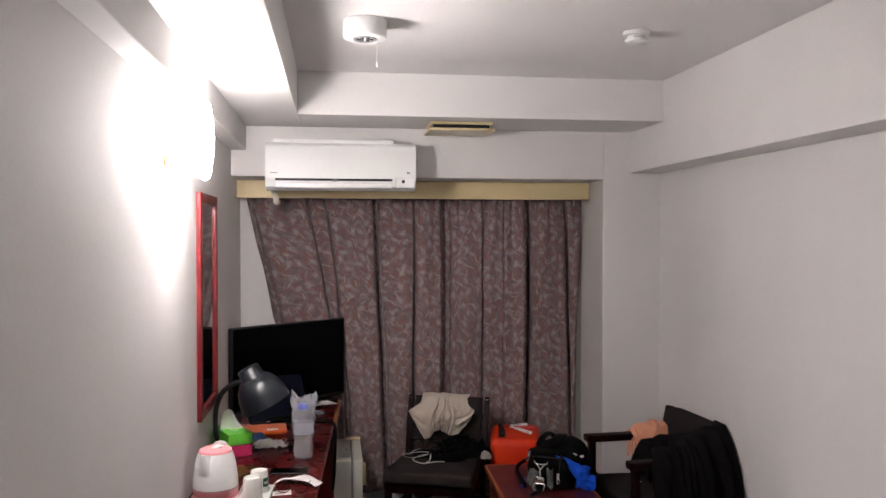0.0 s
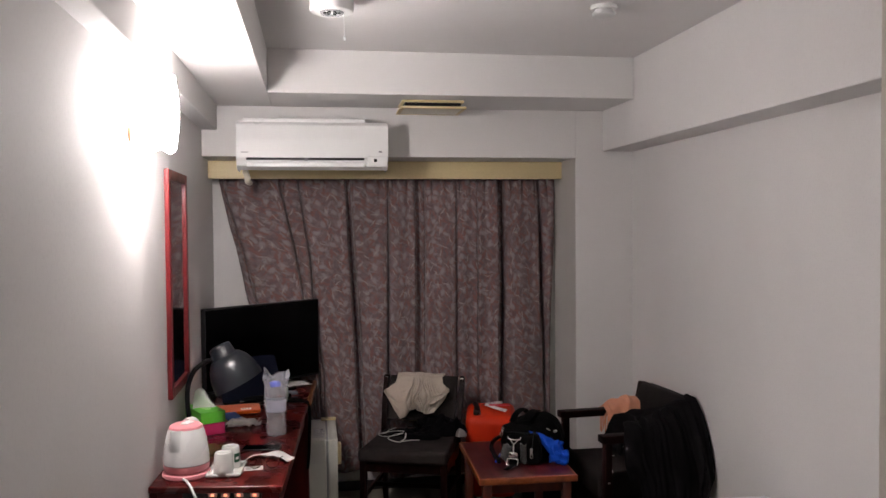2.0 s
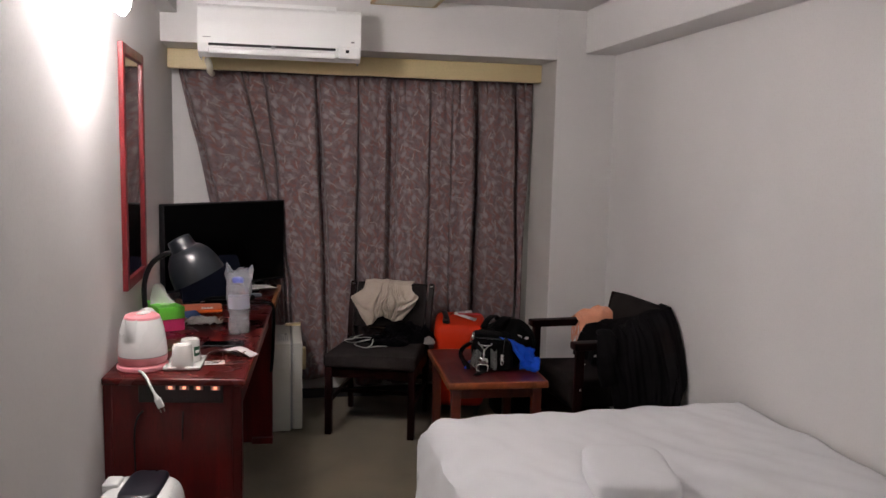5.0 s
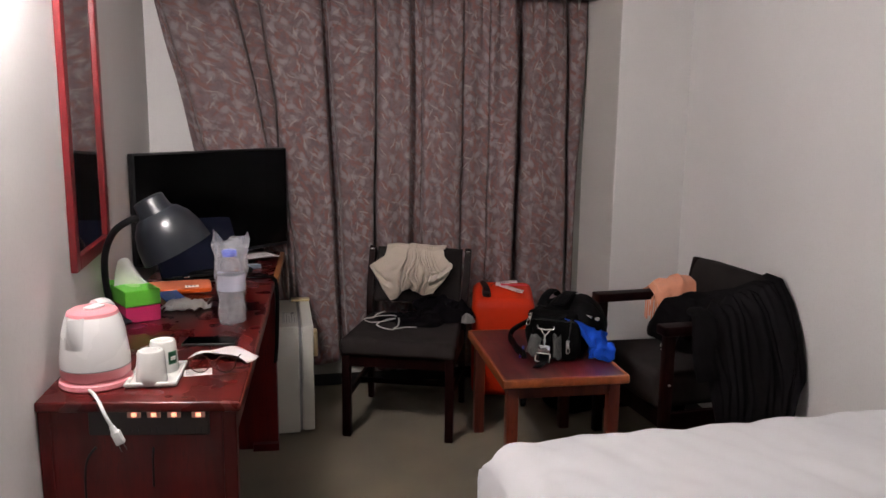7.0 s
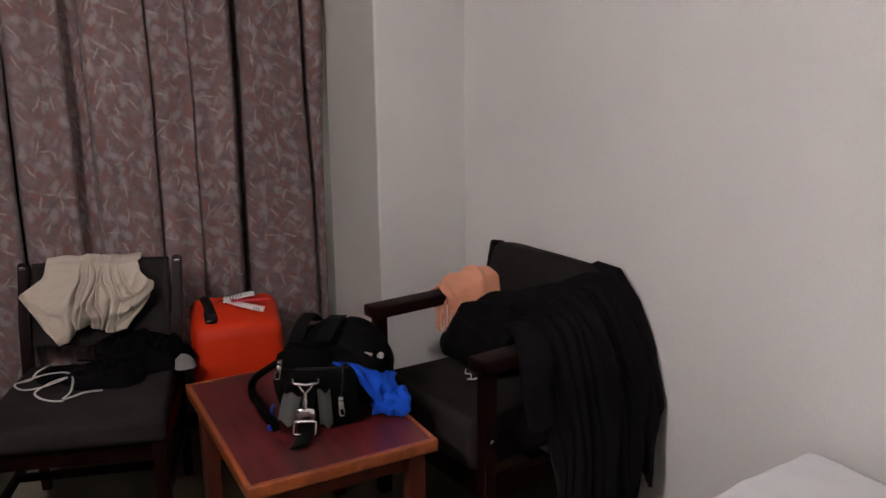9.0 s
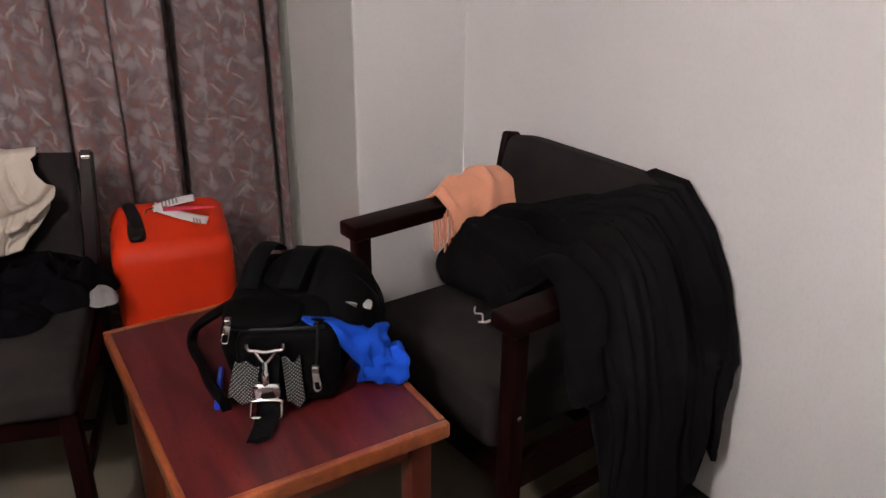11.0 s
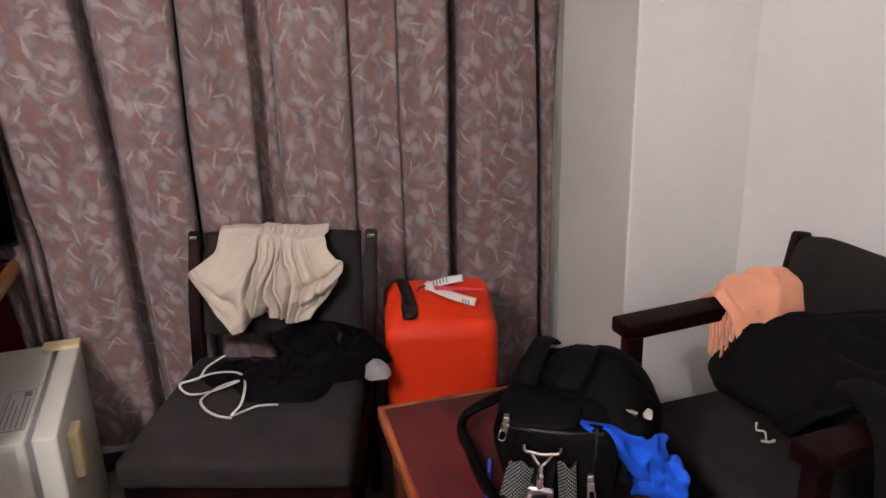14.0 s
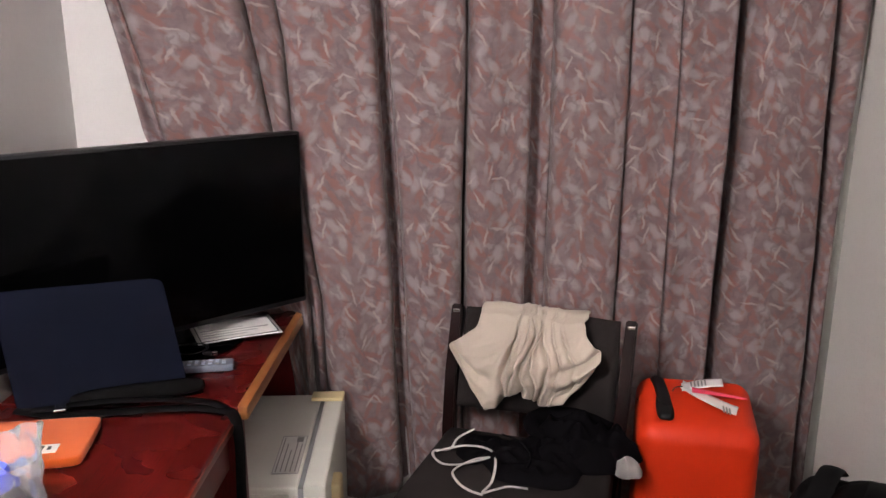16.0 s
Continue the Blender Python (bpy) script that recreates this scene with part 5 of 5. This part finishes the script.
# ---- suitcase ----
su = thing("suitcase", (1.652, 4.600, 0), -13, "bright red hard-shell suitcase with an airline tag", "suitcase")
bm = box(-0.144, 0.146, -0.122, 0.125, 0.055, 0.572, 0.043, 8)
for v in bm.verts:
    if v.co.z > 0.3:
        v.co.z -= 0.048 * (0.125 - v.co.y) / 0.247
part("shell", bm, RED_SHELL, su, "", 50)
part("zip", boxes([(-0.144, 0.144, 0.030, 0.038, 0.06, 0.530)], 0.001), plain("dark_zip", (0.10, 0.008, 0.006), 0.6), su, "dark zip seam")
part("handle", tube(smooth_line([(-0.066, -0.085, 0.500), (-0.069, -0.073, 0.525), (-0.076, -0.02, 0.545), (-0.084, 0.045, 0.558), (-0.092, 0.088, 0.563), (-0.094, 0.100, 0.548)]), 0.017, 14, False, 0.7), BLACK, su, "black side handle", 60)
part("handle_plate", puff(0.020, 0.105, 0.010, (-0.080, 0.01, 0.541), 0.5, 0, 1, 32, 10, 0, None), BLACK, su, "black handle recess", 60)
for x in (-0.105, 0.105):
    for y in (-0.085, 0.095):
        part("wheel", lathe([(0, -0.012), (0.022, -0.012), (0.026, -0.008), (0.026, 0.008), (0.022, 0.012), (0, 0.012)], 20, Matrix.Translation((x, y, 0.026)) @ pose(0, 0, 0, 0, 90, 0)), BLACK, su, "", 40)
        part("wheel_fork", box(x - 0.02, x + 0.02, y - 0.018, y + 0.018, 0.035, 0.062, 0.005), BLACK, su)
tg = thing("luggage_tag", (1.672, 4.600, 0.5695), -13, "white airline tag with a pink strip on the suitcase", "luggage tag")
tg.matrix_basis = pose(1.672, 4.600, 0.5535, 12, 0, -13)
part("strip", sheet(16, 4, lambda u, v: (-0.052 + 0.105 * u, 0.026 + 0.030 * u + 0.034 * v, 0.003 + 0.005 * math.sin(2.6 * u))), PAPER, tg, "white strip", 60, 0.0008)
part("strip", sheet(16, 4, lambda u, v: (-0.055 + 0.125 * u + 0.010 * v, 0.040 - 0.165 * u + 0.065 * u * u + 0.034 * v, 0.003 + 0.006 * math.sin(2.8 * u))), PAPER, tg, "white strip", 60, 0.0008)
part("pink_strip", sheet(12, 4, lambda u, v: (-0.028 + 0.125 * u, 0.012 - 0.045 * u + 0.022 * v * (1 - 0.7 * u), 0.012 + 0.022 * u)), plain("pink_tag", (0.75, 0.06, 0.13), 0.4), tg, "bright pink strip", 60, 0.0008)
GREY_BAR = plain("grey_bars", (0.28, 0.28, 0.29), 0.6)
for k in range(5):
    part("bar", box(-0.030 + 0.009 * k, -0.026 + 0.009 * k, 0.040 + 0.0026 * k, 0.062 + 0.0026 * k, 0.0070, 0.0100, 0), GREY_BAR, tg)
for k in range(3):
    part("bar", box(0.040 + 0.007 * k, 0.0435 + 0.007 * k, -0.056 - 0.004 * k, -0.034 - 0.004 * k, 0.0080, 0.0115, 0), GREY_BAR, tg)
part("loop", tube(smooth_line([(-0.075, 0.03, -0.003), (-0.068, 0.036, 0.006), (-0.050, 0.040, 0.008)]), 0.0018, 6), BLACK, tg)

# ---- backpack on the table ----
bp = thing("backpack", (1.718, 3.978, TH), -30, "open black nylon backpack with a blue cloth spilling out", "backpack")


def pack(u, v):
    a = 2 * math.pi * u
    c, s = math.cos(a), math.sin(a)
    e = 0.62
    r = lerp([(0, 0.0), (0.02, 0.86), (0.08, 0.97), (0.35, 1.04), (0.6, 0.98), (0.8, 0.86), (0.92, 0.66), (1, 0.0)], v)
    z = lerp([(0, 0.003), (0.02, 0.004), (0.08, 0.02), (0.35, 0.08), (0.6, 0.135), (0.8, 0.168), (0.92, 0.182), (1, 0.188)], v)
    x = 0.122 * r * math.copysign(abs(c) ** e, c)
    y = 0.150 * r * math.copysign(abs(s) ** e, s) + 0.02 * (z / 0.27)
    q = Vector((x * 9, y * 9, z * 9))
    n = 0.010 * noise.noise(q) + 0.005 * noise.noise(q * 2.4)
    return (x * (1 + n * 6), y * (1 + n * 5), z + n * 0.8 * (v > 0.3))


part("body", sheet(72, 44, pack), NYLON, bp, "black nylon body", 60)
part("front_pocket", puff(0.095, 0.030, 0.078, (0.012, -0.148, 0.082), 0.45, 0.004, 14, 40, 24), NYLON, bp, "bulging front pocket", 60)


def lid_reach(a):
    """The brim juts out over one corner and is cut back beside it."""
    d = math.degrees(a) % 360
    return lerp([(0, 1.04), (190, 0.98), (225, 0.80), (255, 0.62), (278, 0.70), (300, 1.04), (318, 1.14), (335, 1.12), (360, 1.04)], d)


def flap(u, v):
    """Domed lid, tipped over the open side."""
    a = 2 * math.pi * u
    k = lid_reach(a)
    x, y = 0.122 * k * v * math.cos(a), 0.132 * k * v * math.sin(a)
    z = 0.056 * (1 - v ** 2.2) + 0.012 * noise.noise(Vector((x * 11, y * 11, 3))) - 0.006 * math.exp(-((x + 0.03) / 0.006) ** 2) - (0.026 * max(0, v - 0.80) / 0.20)
    return (x, y, z)


LID = Matrix.Translation((0.068, -0.020, 0.162)) @ pose(0, 0, 0, 15, 19, 0)
fl = part("lid", sheet(56, 22, flap), NYLON, bp, "domed lid left unzipped", 60, 0.008)
fl.matrix_basis = LID
part("lid_piping", tube([(0.121 * lid_reach(a) * math.cos(a), 0.131 * lid_reach(a) * math.sin(a), -0.016) for a in (k * math.pi / 24 for k in range(48))], 0.005, 8, True), WEBBING, fl, "", 60)
part("badge", puff(0.010, 0.014, 0.002, (0.084, -0.050, 0.038), 0.6, 0, 1, 16, 8, 0, None), STEEL, fl, "small oval metal badge", 60)
part("badge", box(0.040, 0.064, -0.070, -0.063, 0.038, 0.046, 0.001, 1), STEEL, fl, "small metal mark")
part("lid_seam", tube([(0.045 - 0.5 * y * y - 0.15 * y, y, 0.056 * (1 - (math.hypot(0.045 - 0.5 * y * y - 0.15 * y, y) / 0.127) ** 2.2) + 0.002) for y in (0.0108 * k for k in range(-10, 11))], 0.0028, 6), WEBBING, fl, "", 60)
part("shoulder_panel", puff(0.074, 0.058, 0.014, (-0.034, -0.104, 0.174), 0.75, 0.005, 16, 36, 12, 2.0, Matrix.Translation((0, 0, 0.0)) @ pose(0, 0, 0, 4, 0, 0)), NYLON, bp, "flat black panel round the opening", 60)
part("lid_tape", sheet(6, 18, lambda u, v: (-0.092 + 0.042 * u + 0.02 * v, -0.075 + 0.135 * v, 0.036 + 0.020 * math.sin(math.pi * v) + 0.014 * u)), WEBBING, fl, "black webbing tape on the lid", 60, 0.004)
part("top_handle", tube(smooth_line([(-0.070, -0.06, 0.185), (-0.060, -0.02, 0.218), (-0.045, 0.05, 0.228), (-0.035, 0.11, 0.195)], 7), 0.020, 10, False, 0.3), WEBBING, bp, "black webbing carry handle", 60)
part("side_strap", tube(smooth_line([(-0.10, 0.03, 0.12), (-0.150, 0.045, 0.085), (-0.205, 0.045, 0.045), (-0.212, 0.025, 0.014), (-0.185, -0.03, 0.010), (-0.150, -0.11, 0.010), (-0.105, -0.190, 0.012)], 8), 0.025, 10, False, 0.40), WEBBING, bp, "loose black shoulder strap", 60)
part("front_strap", tube(smooth_line([(-0.022, -0.180, 0.115), (-0.026, -0.190, 0.072), (-0.025, -0.196, 0.030), (-0.026, -0.222, 0.008), (-0.033, -0.288, 0.006)], 7), 0.025, 8, False, 0.22), WEBBING, bp, "black strap end", 60)
part("clip", tube(smooth_line([(-0.056, -0.191, 0.143), (-0.054, -0.192, 0.130), (-0.040, -0.193, 0.128), (-0.024, -0.194, 0.126), (-0.008, -0.193, 0.128), (0.006, -0.192, 0.130), (0.008, -0.191, 0.143)], 4), 0.0038, 8), CHROME, bp, "chrome strap clip", 60)
part("clip_hook", tube(smooth_line([(-0.042, -0.194, 0.127), (-0.033, -0.196, 0.113), (-0.025, -0.198, 0.106), (-0.016, -0.196, 0.113), (-0.006, -0.194, 0.127)], 5), 0.0036, 8), CHROME, bp, "chrome swivel fork", 60)
part("clip_stem", tube(smooth_line([(-0.025, -0.199, 0.110), (-0.025, -0.204, 0.090), (-0.026, -0.206, 0.066)]), [0.005] * 6 + [0.007] * 7, 10), CHROME, bp, "chrome swivel stem", 60)
part("clip_body", puff(0.025, 0.010, 0.018, (-0.026, -0.204, 0.052), 0.5, 0, 1, 24, 12), CHROME, bp, "chrome buckle body", 60)
part("slider", tube(smooth_line([(-0.050, -0.213, 0.036), (-0.004, -0.213, 0.036), (0.000, -0.214, 0.030), (-0.001, -0.221, 0.010), (-0.005, -0.222, 0.006), (-0.051, -0.222, 0.006), (-0.055, -0.221, 0.010), (-0.054, -0.214, 0.030)], 3, True), 0.0036, 8, True), STEEL, bp, "rectangular metal slider", 60)
MESH = netting("black_white_netting")
part("mesh_pocket", sheet(16, 14, lambda u, v: (-0.100 + 0.052 * u + 0.018 * v, -0.186 - 0.010 * math.sin(math.pi * u) + 0.006 * v, 0.026 + 0.078 * v - 0.010 * u + 0.006 * math.sin(9 * u + 4 * v))), MESH, bp, "loose netting pocket", 60, 0.002)
part("mesh_pocket", sheet(14, 16, lambda u, v: (0.008 + 0.032 * u - 0.005 * v, -0.190 - 0.010 * math.sin(math.pi * u) + 0.006 * v, 0.016 + 0.092 * v + 0.006 * math.sin(7 * u))), MESH, bp, "loose netting pocket", 60, 0.002)
for x, y, z, r in ((-0.090, -0.160, 0.170, 14), (0.061, -0.178, 0.078, -6)):
    hang = Matrix.Translation((x, y - 0.010, z)) @ pose(0, 0, 0, -8, r, 0)
    zp = part("zip_pull", box(-0.0065, 0.0065, -0.002, 0.002, -0.020, -0.002, 0.0018, 2, hang), STEEL, bp, "metal zip pull", 40)
    part("pull_loop", tube([hang @ Vector(q) for q in ((-0.0055, 0, -0.018), (-0.0062, 0, -0.032), (-0.004, 0, -0.037), (0.004, 0, -0.037), (0.0062, 0, -0.032), (0.0055, 0, -0.018))], 0.0019, 8, True), STEEL, zp, "", 60)
    part("zip_slider", box(x - 0.006, x + 0.006, y - 0.012, y + 0.004, z - 0.002, z + 0.010, 0.002, 1), STEEL, zp)
part("zip_line", tube(smooth_line([(-0.10, -0.155, 0.156), (-0.05, -0.172, 0.160), (0.02, -0.174, 0.160), (0.08, -0.160, 0.156)]), 0.004, 6), BLACK, bp)
part("zip_line", tube(smooth_line([(0.068, -0.166, 0.17), (0.067, -0.178, 0.12), (0.061, -0.180, 0.07)]), 0.003, 6), BLACK, bp)


def blue(u, v):
    """Soft cloth welling out from under the lid and falling onto the table."""
    a = Vector((lerp([(0, 0.020), (0.2, 0.046), (0.4, 0.092), (0.6, 0.122), (0.8, 0.135), (1, 0.142)], v), lerp([(0, -0.115), (0.2, -0.158), (0.4, -0.160), (0.6, -0.146), (0.8, -0.130), (1, -0.120)], v), lerp([(0, 0.160), (0.2, 0.164), (0.4, 0.138), (0.6, 0.092), (0.8, 0.048), (1, 0.010)], v)))
    b = Vector((lerp([(0, 0.165), (0.35, 0.190), (0.55, 0.184), (0.8, 0.196), (1, 0.205)], v), lerp([(0, -0.02), (0.35, -0.045), (0.55, -0.060), (0.8, -0.070), (1, -0.095)], v), lerp([(0, 0.104), (0.35, 0.096), (0.55, 0.078), (0.8, 0.052), (1, 0.010)], v)))
    p = a.lerp(b, u)
    n = noise.noise(Vector((u * 2.5, v * 3.5, 2)))
    w = (0.012 + 0.024 * v) * math.sin(math.pi * u) + 0.020 * (0.6 - 2.2 * abs(noise.noise(Vector((u * 3.2 + v * 1.5, v * 2.4 - u, 7))))) + 0.010 * n + 0.008 * math.sin(9 * v + 3 * u)
    p += Vector((0.5, -0.45, 0.3)) * w * min(0.3 + 2 * v, 1)
    p.z = max(p.z, 0.004)
    return p


part("blue_cloth", sheet(44, 60, blue), BLUE_CLOTH, bp, "bright blue cloth hanging out of the opening", 60, 0.003)
part("cloth_end", puff(0.050, 0.042, 0.036, (0.180, -0.096, 0.042), 0.7, 0.020, 22, 64, 36, 4.0), BLUE_CLOTH, bp, "bunched end of the blue cloth", 60)
pn = thing("pen", (1.545, 3.94, TH), 0, "blue ballpoint pen lying on the table", "pen")
part("barrel", tube([(-0.026, -0.062, 0.006), (0.026, 0.062, 0.006)], 0.0055, 12), plain("blue_pen", (0.012, 0.05, 0.55), 0.3), pn, "", 40)
part("clip", box(-0.002, 0.002, 0.02, 0.06, 0.010, 0.013, 0.0005, 1, pose(0, 0, 0, 0, 0, -22.7)), plain("pale_blue_clip", (0.1, 0.2, 0.65), 0.3), pn)

# ---- things on the armchair ----
def scarf(u, v):
    x = 2.185 + 0.235 * u
    top = 0.638 + 0.052 * u ** 1.2 + 0.016 * math.sin(math.pi * u) - 0.07 * (max(u - 0.7, 0) / 0.3) ** 2
    y = lerp([(0, 4.232), (0.18, 4.222), (0.4, 4.18), (0.62, 4.12), (0.85, 4.09), (1, 4.08)], v)
    z = lerp([(0, top - 0.06), (0.18, top - 0.010), (0.4, top + 0.008), (0.62, top - 0.015), (0.85, top - 0.08), (1, top - 0.13)], v)
    z += 0.0075 * (1 - 2 * abs(math.sin(u * 9 + 3 * v + 3 * noise.noise(Vector((u * 3, v * 2, 4)))))) * (1 - v * 0.4) + 0.006 * noise.noise(Vector((u * 6, v * 6, 1)))
    return (x + 0.02 * v * (1 - u), y - 0.006 * math.sin(u * 15), z)


sf = tagged(part("scarf", sheet(50, 36, scarf), PEACH, None, "", 60, 0.006), "peach fringed wool scarf draped over the armrest", "scarf")
bm = bmesh.new()
for k in range(20):
    x = 2.176 + 0.0048 * k
    add_tube(bm, [(x, 4.165 - 0.003 * k, 0.622), (x - 0.008 + 0.003 * math.sin(k * 2), 4.146 - 0.002 * k, 0.575), (x - 0.010 + 0.006 * math.sin(k * 3), 4.143 - 0.002 * k, 0.515 + 0.010 * math.sin(k * 5))], 0.0030, 5)
part("fringe", bm, PEACH, sf, "twisted peach fringe", 60)


def coat(u, v):
    """From the seat and the chair back, over the near arm and down its outside; folds run along its length."""
    front = Vector((lerp([(0, 2.215), (0.12, 2.178), (0.28, 2.168), (0.38, 2.158), (0.46, 2.125), (0.55, 2.115), (0.64, 2.125), (0.8, 2.165), (1, 2.20)], v),
                    lerp([(0, 4.20), (0.12, 4.08), (0.28, 3.93), (0.38, 3.80), (0.46, 3.68), (0.55, 3.585), (0.64, 3.560), (0.8, 3.545), (1, 3.54)], v),
                    lerp([(0, 0.448), (0.32, 0.448), (0.40, 0.56), (0.46, 0.642), (0.53, 0.640), (0.58, 0.60), (0.66, 0.48), (0.8, 0.28), (1, 0.05)], v)))
    back = Vector((lerp([(0, 2.315), (0.15, 2.37), (0.3, 2.435), (0.42, 2.475), (0.55, 2.487), (0.75, 2.488), (1, 2.452)], v),
                   lerp([(0, 4.13), (0.15, 4.00), (0.3, 3.86), (0.42, 3.745), (0.50, 3.66), (0.58, 3.595), (0.66, 3.545), (0.8, 3.50), (1, 3.49)], v),
                   lerp([(0, 0.53), (0.06, 0.590), (0.15, 0.632), (0.3, 0.700), (0.42, 0.774), (0.50, 0.774), (0.58, 0.70), (0.68, 0.555), (0.8, 0.44), (1, 0.27)], v)))
    p = front.lerp(back, u)
    lobe = min(max((0.42 - v) / 0.12, 0), 1)
    hang = min(max((v - 0.53) / 0.1, 0), 1)
    rim = min(u / 0.3, 1)
    p.z += lobe * (0.085 * math.sqrt(rim * (2 - rim)) * (1 - max(u - 0.25, 0) / 0.75) * min(0.25 + v * 6, 1))
    p.z -= (1 - lobe) * (1 - hang) * 0.045 * math.sin(math.pi * u) * (1 - u)
    n = noise.noise(Vector((u * 2.0, v * 2.6, 5)))
    m = noise.noise(Vector((u * 5.5, v * 5.0, 9)))
    wave = u * 16.5 + 2.6 * n + 1.2 * v
    ridge = 0.9 - 2.6 * abs(noise.noise(Vector((u * 3.6 + 0.7 * n, v * 1.9 + u * 1.2, 4.0))))
    fine = 1 - 2 * abs(math.sin(wave * 2.3 + 2.5 * m + 1.0))
    fall = min(v * 9, 1) * min(u * 7, 1) * (1 - 0.85 * max(u - 0.5, 0) / 0.5)
    size = fall * (0.040 * ridge + 0.006 * fine + 0.016 * m)
    p.z += (1 - hang) * size * 1.1
    p.y -= hang * ((0.036 * ridge + 0.010 * math.sin(u * 8 + 5 * n + 2 * v)) * min(u * 5, 1) + 0.003 * fine + 0.026 * m + 0.055 * math.sin(math.pi * u) * (v - 0.4))
    p.x += hang * 0.008 * math.cos(u * 11 + 4 * n) - lobe * (1 - u) ** 2 * (0.016 * math.sin(17 * v + 4 * n) + 0.012 * noise.noise(Vector((v * 14, 2, 7))))
    p.z += max(v - 0.93, 0) * 0.5 * math.sin(u * 26 + 2 * n)
    p.x = min(p.x, 2.490)
    p.z = max(p.z, 0.02)
    return p


ct = tagged(part("coat", sheet(120, 150, coat), COAT_CLOTH, None, "", 70, 0.008), "long black coat thrown over the armchair, hanging to the floor", "coat")
bm = tube(smooth_line([(2.24, 3.80, 0.585), (2.175, 3.72, 0.640), (2.145, 3.640, 0.655), (2.128, 3.580, 0.630), (2.112, 3.552, 0.57), (2.115, 3.545, 0.505), (2.135, 3.545, 0.440)], 8), [0.030] * 8 + [0.042] * 12 + [0.047] * 15 + [0.043] * 14, 20, False, 0.5)
for v in bm.verts:
    v.co += v.co.normalized() * 0.014 * noise.noise(v.co * 18) + Vector((0, -0.003 * math.sin(v.co.x * 120 + v.co.z * 20), 0))
part("sleeve", bm, COAT_CLOTH, ct, "empty black coat sleeve hanging over the armrest", 70)
dc = thing("drawstring", (2.125, 3.88, 0.447), 0, "thin white drawstring lying on the armchair seat", "drawstring")
part("cord", tube(smooth_line([(0.0, 0.0, 0.004), (0.012, 0.02, 0.008), (0.004, 0.035, 0.006), (0.015, 0.05, 0.012)]), 0.0022, 6), WHITE_TRIM, dc, "", 60)
part("cord", tube(smooth_line([(-0.012, 0.0, 0.004), (0.0, -0.012, 0.006), (0.014, -0.008, 0.004)]), 0.003, 6), WHITE_TRIM, dc, "", 60)

db = thing("duffel_bag", (1.965, 4.42, 0), 12, "soft black bag standing on the floor behind the table", "bag")
part("body", puff(0.165, 0.10, 0.178, (0, 0, 0.180), 0.6, 0.016, 8, 48, 28), NYLON, db, "", 60)
part("handle", tube(smooth_line([(-0.08, 0, 0.335), (-0.06, 0.01, 0.372), (0.02, 0.0, 0.380), (0.07, -0.01, 0.335)]), 0.010, 8, False, 0.4), WEBBING, db, "limp webbing handle", 60)
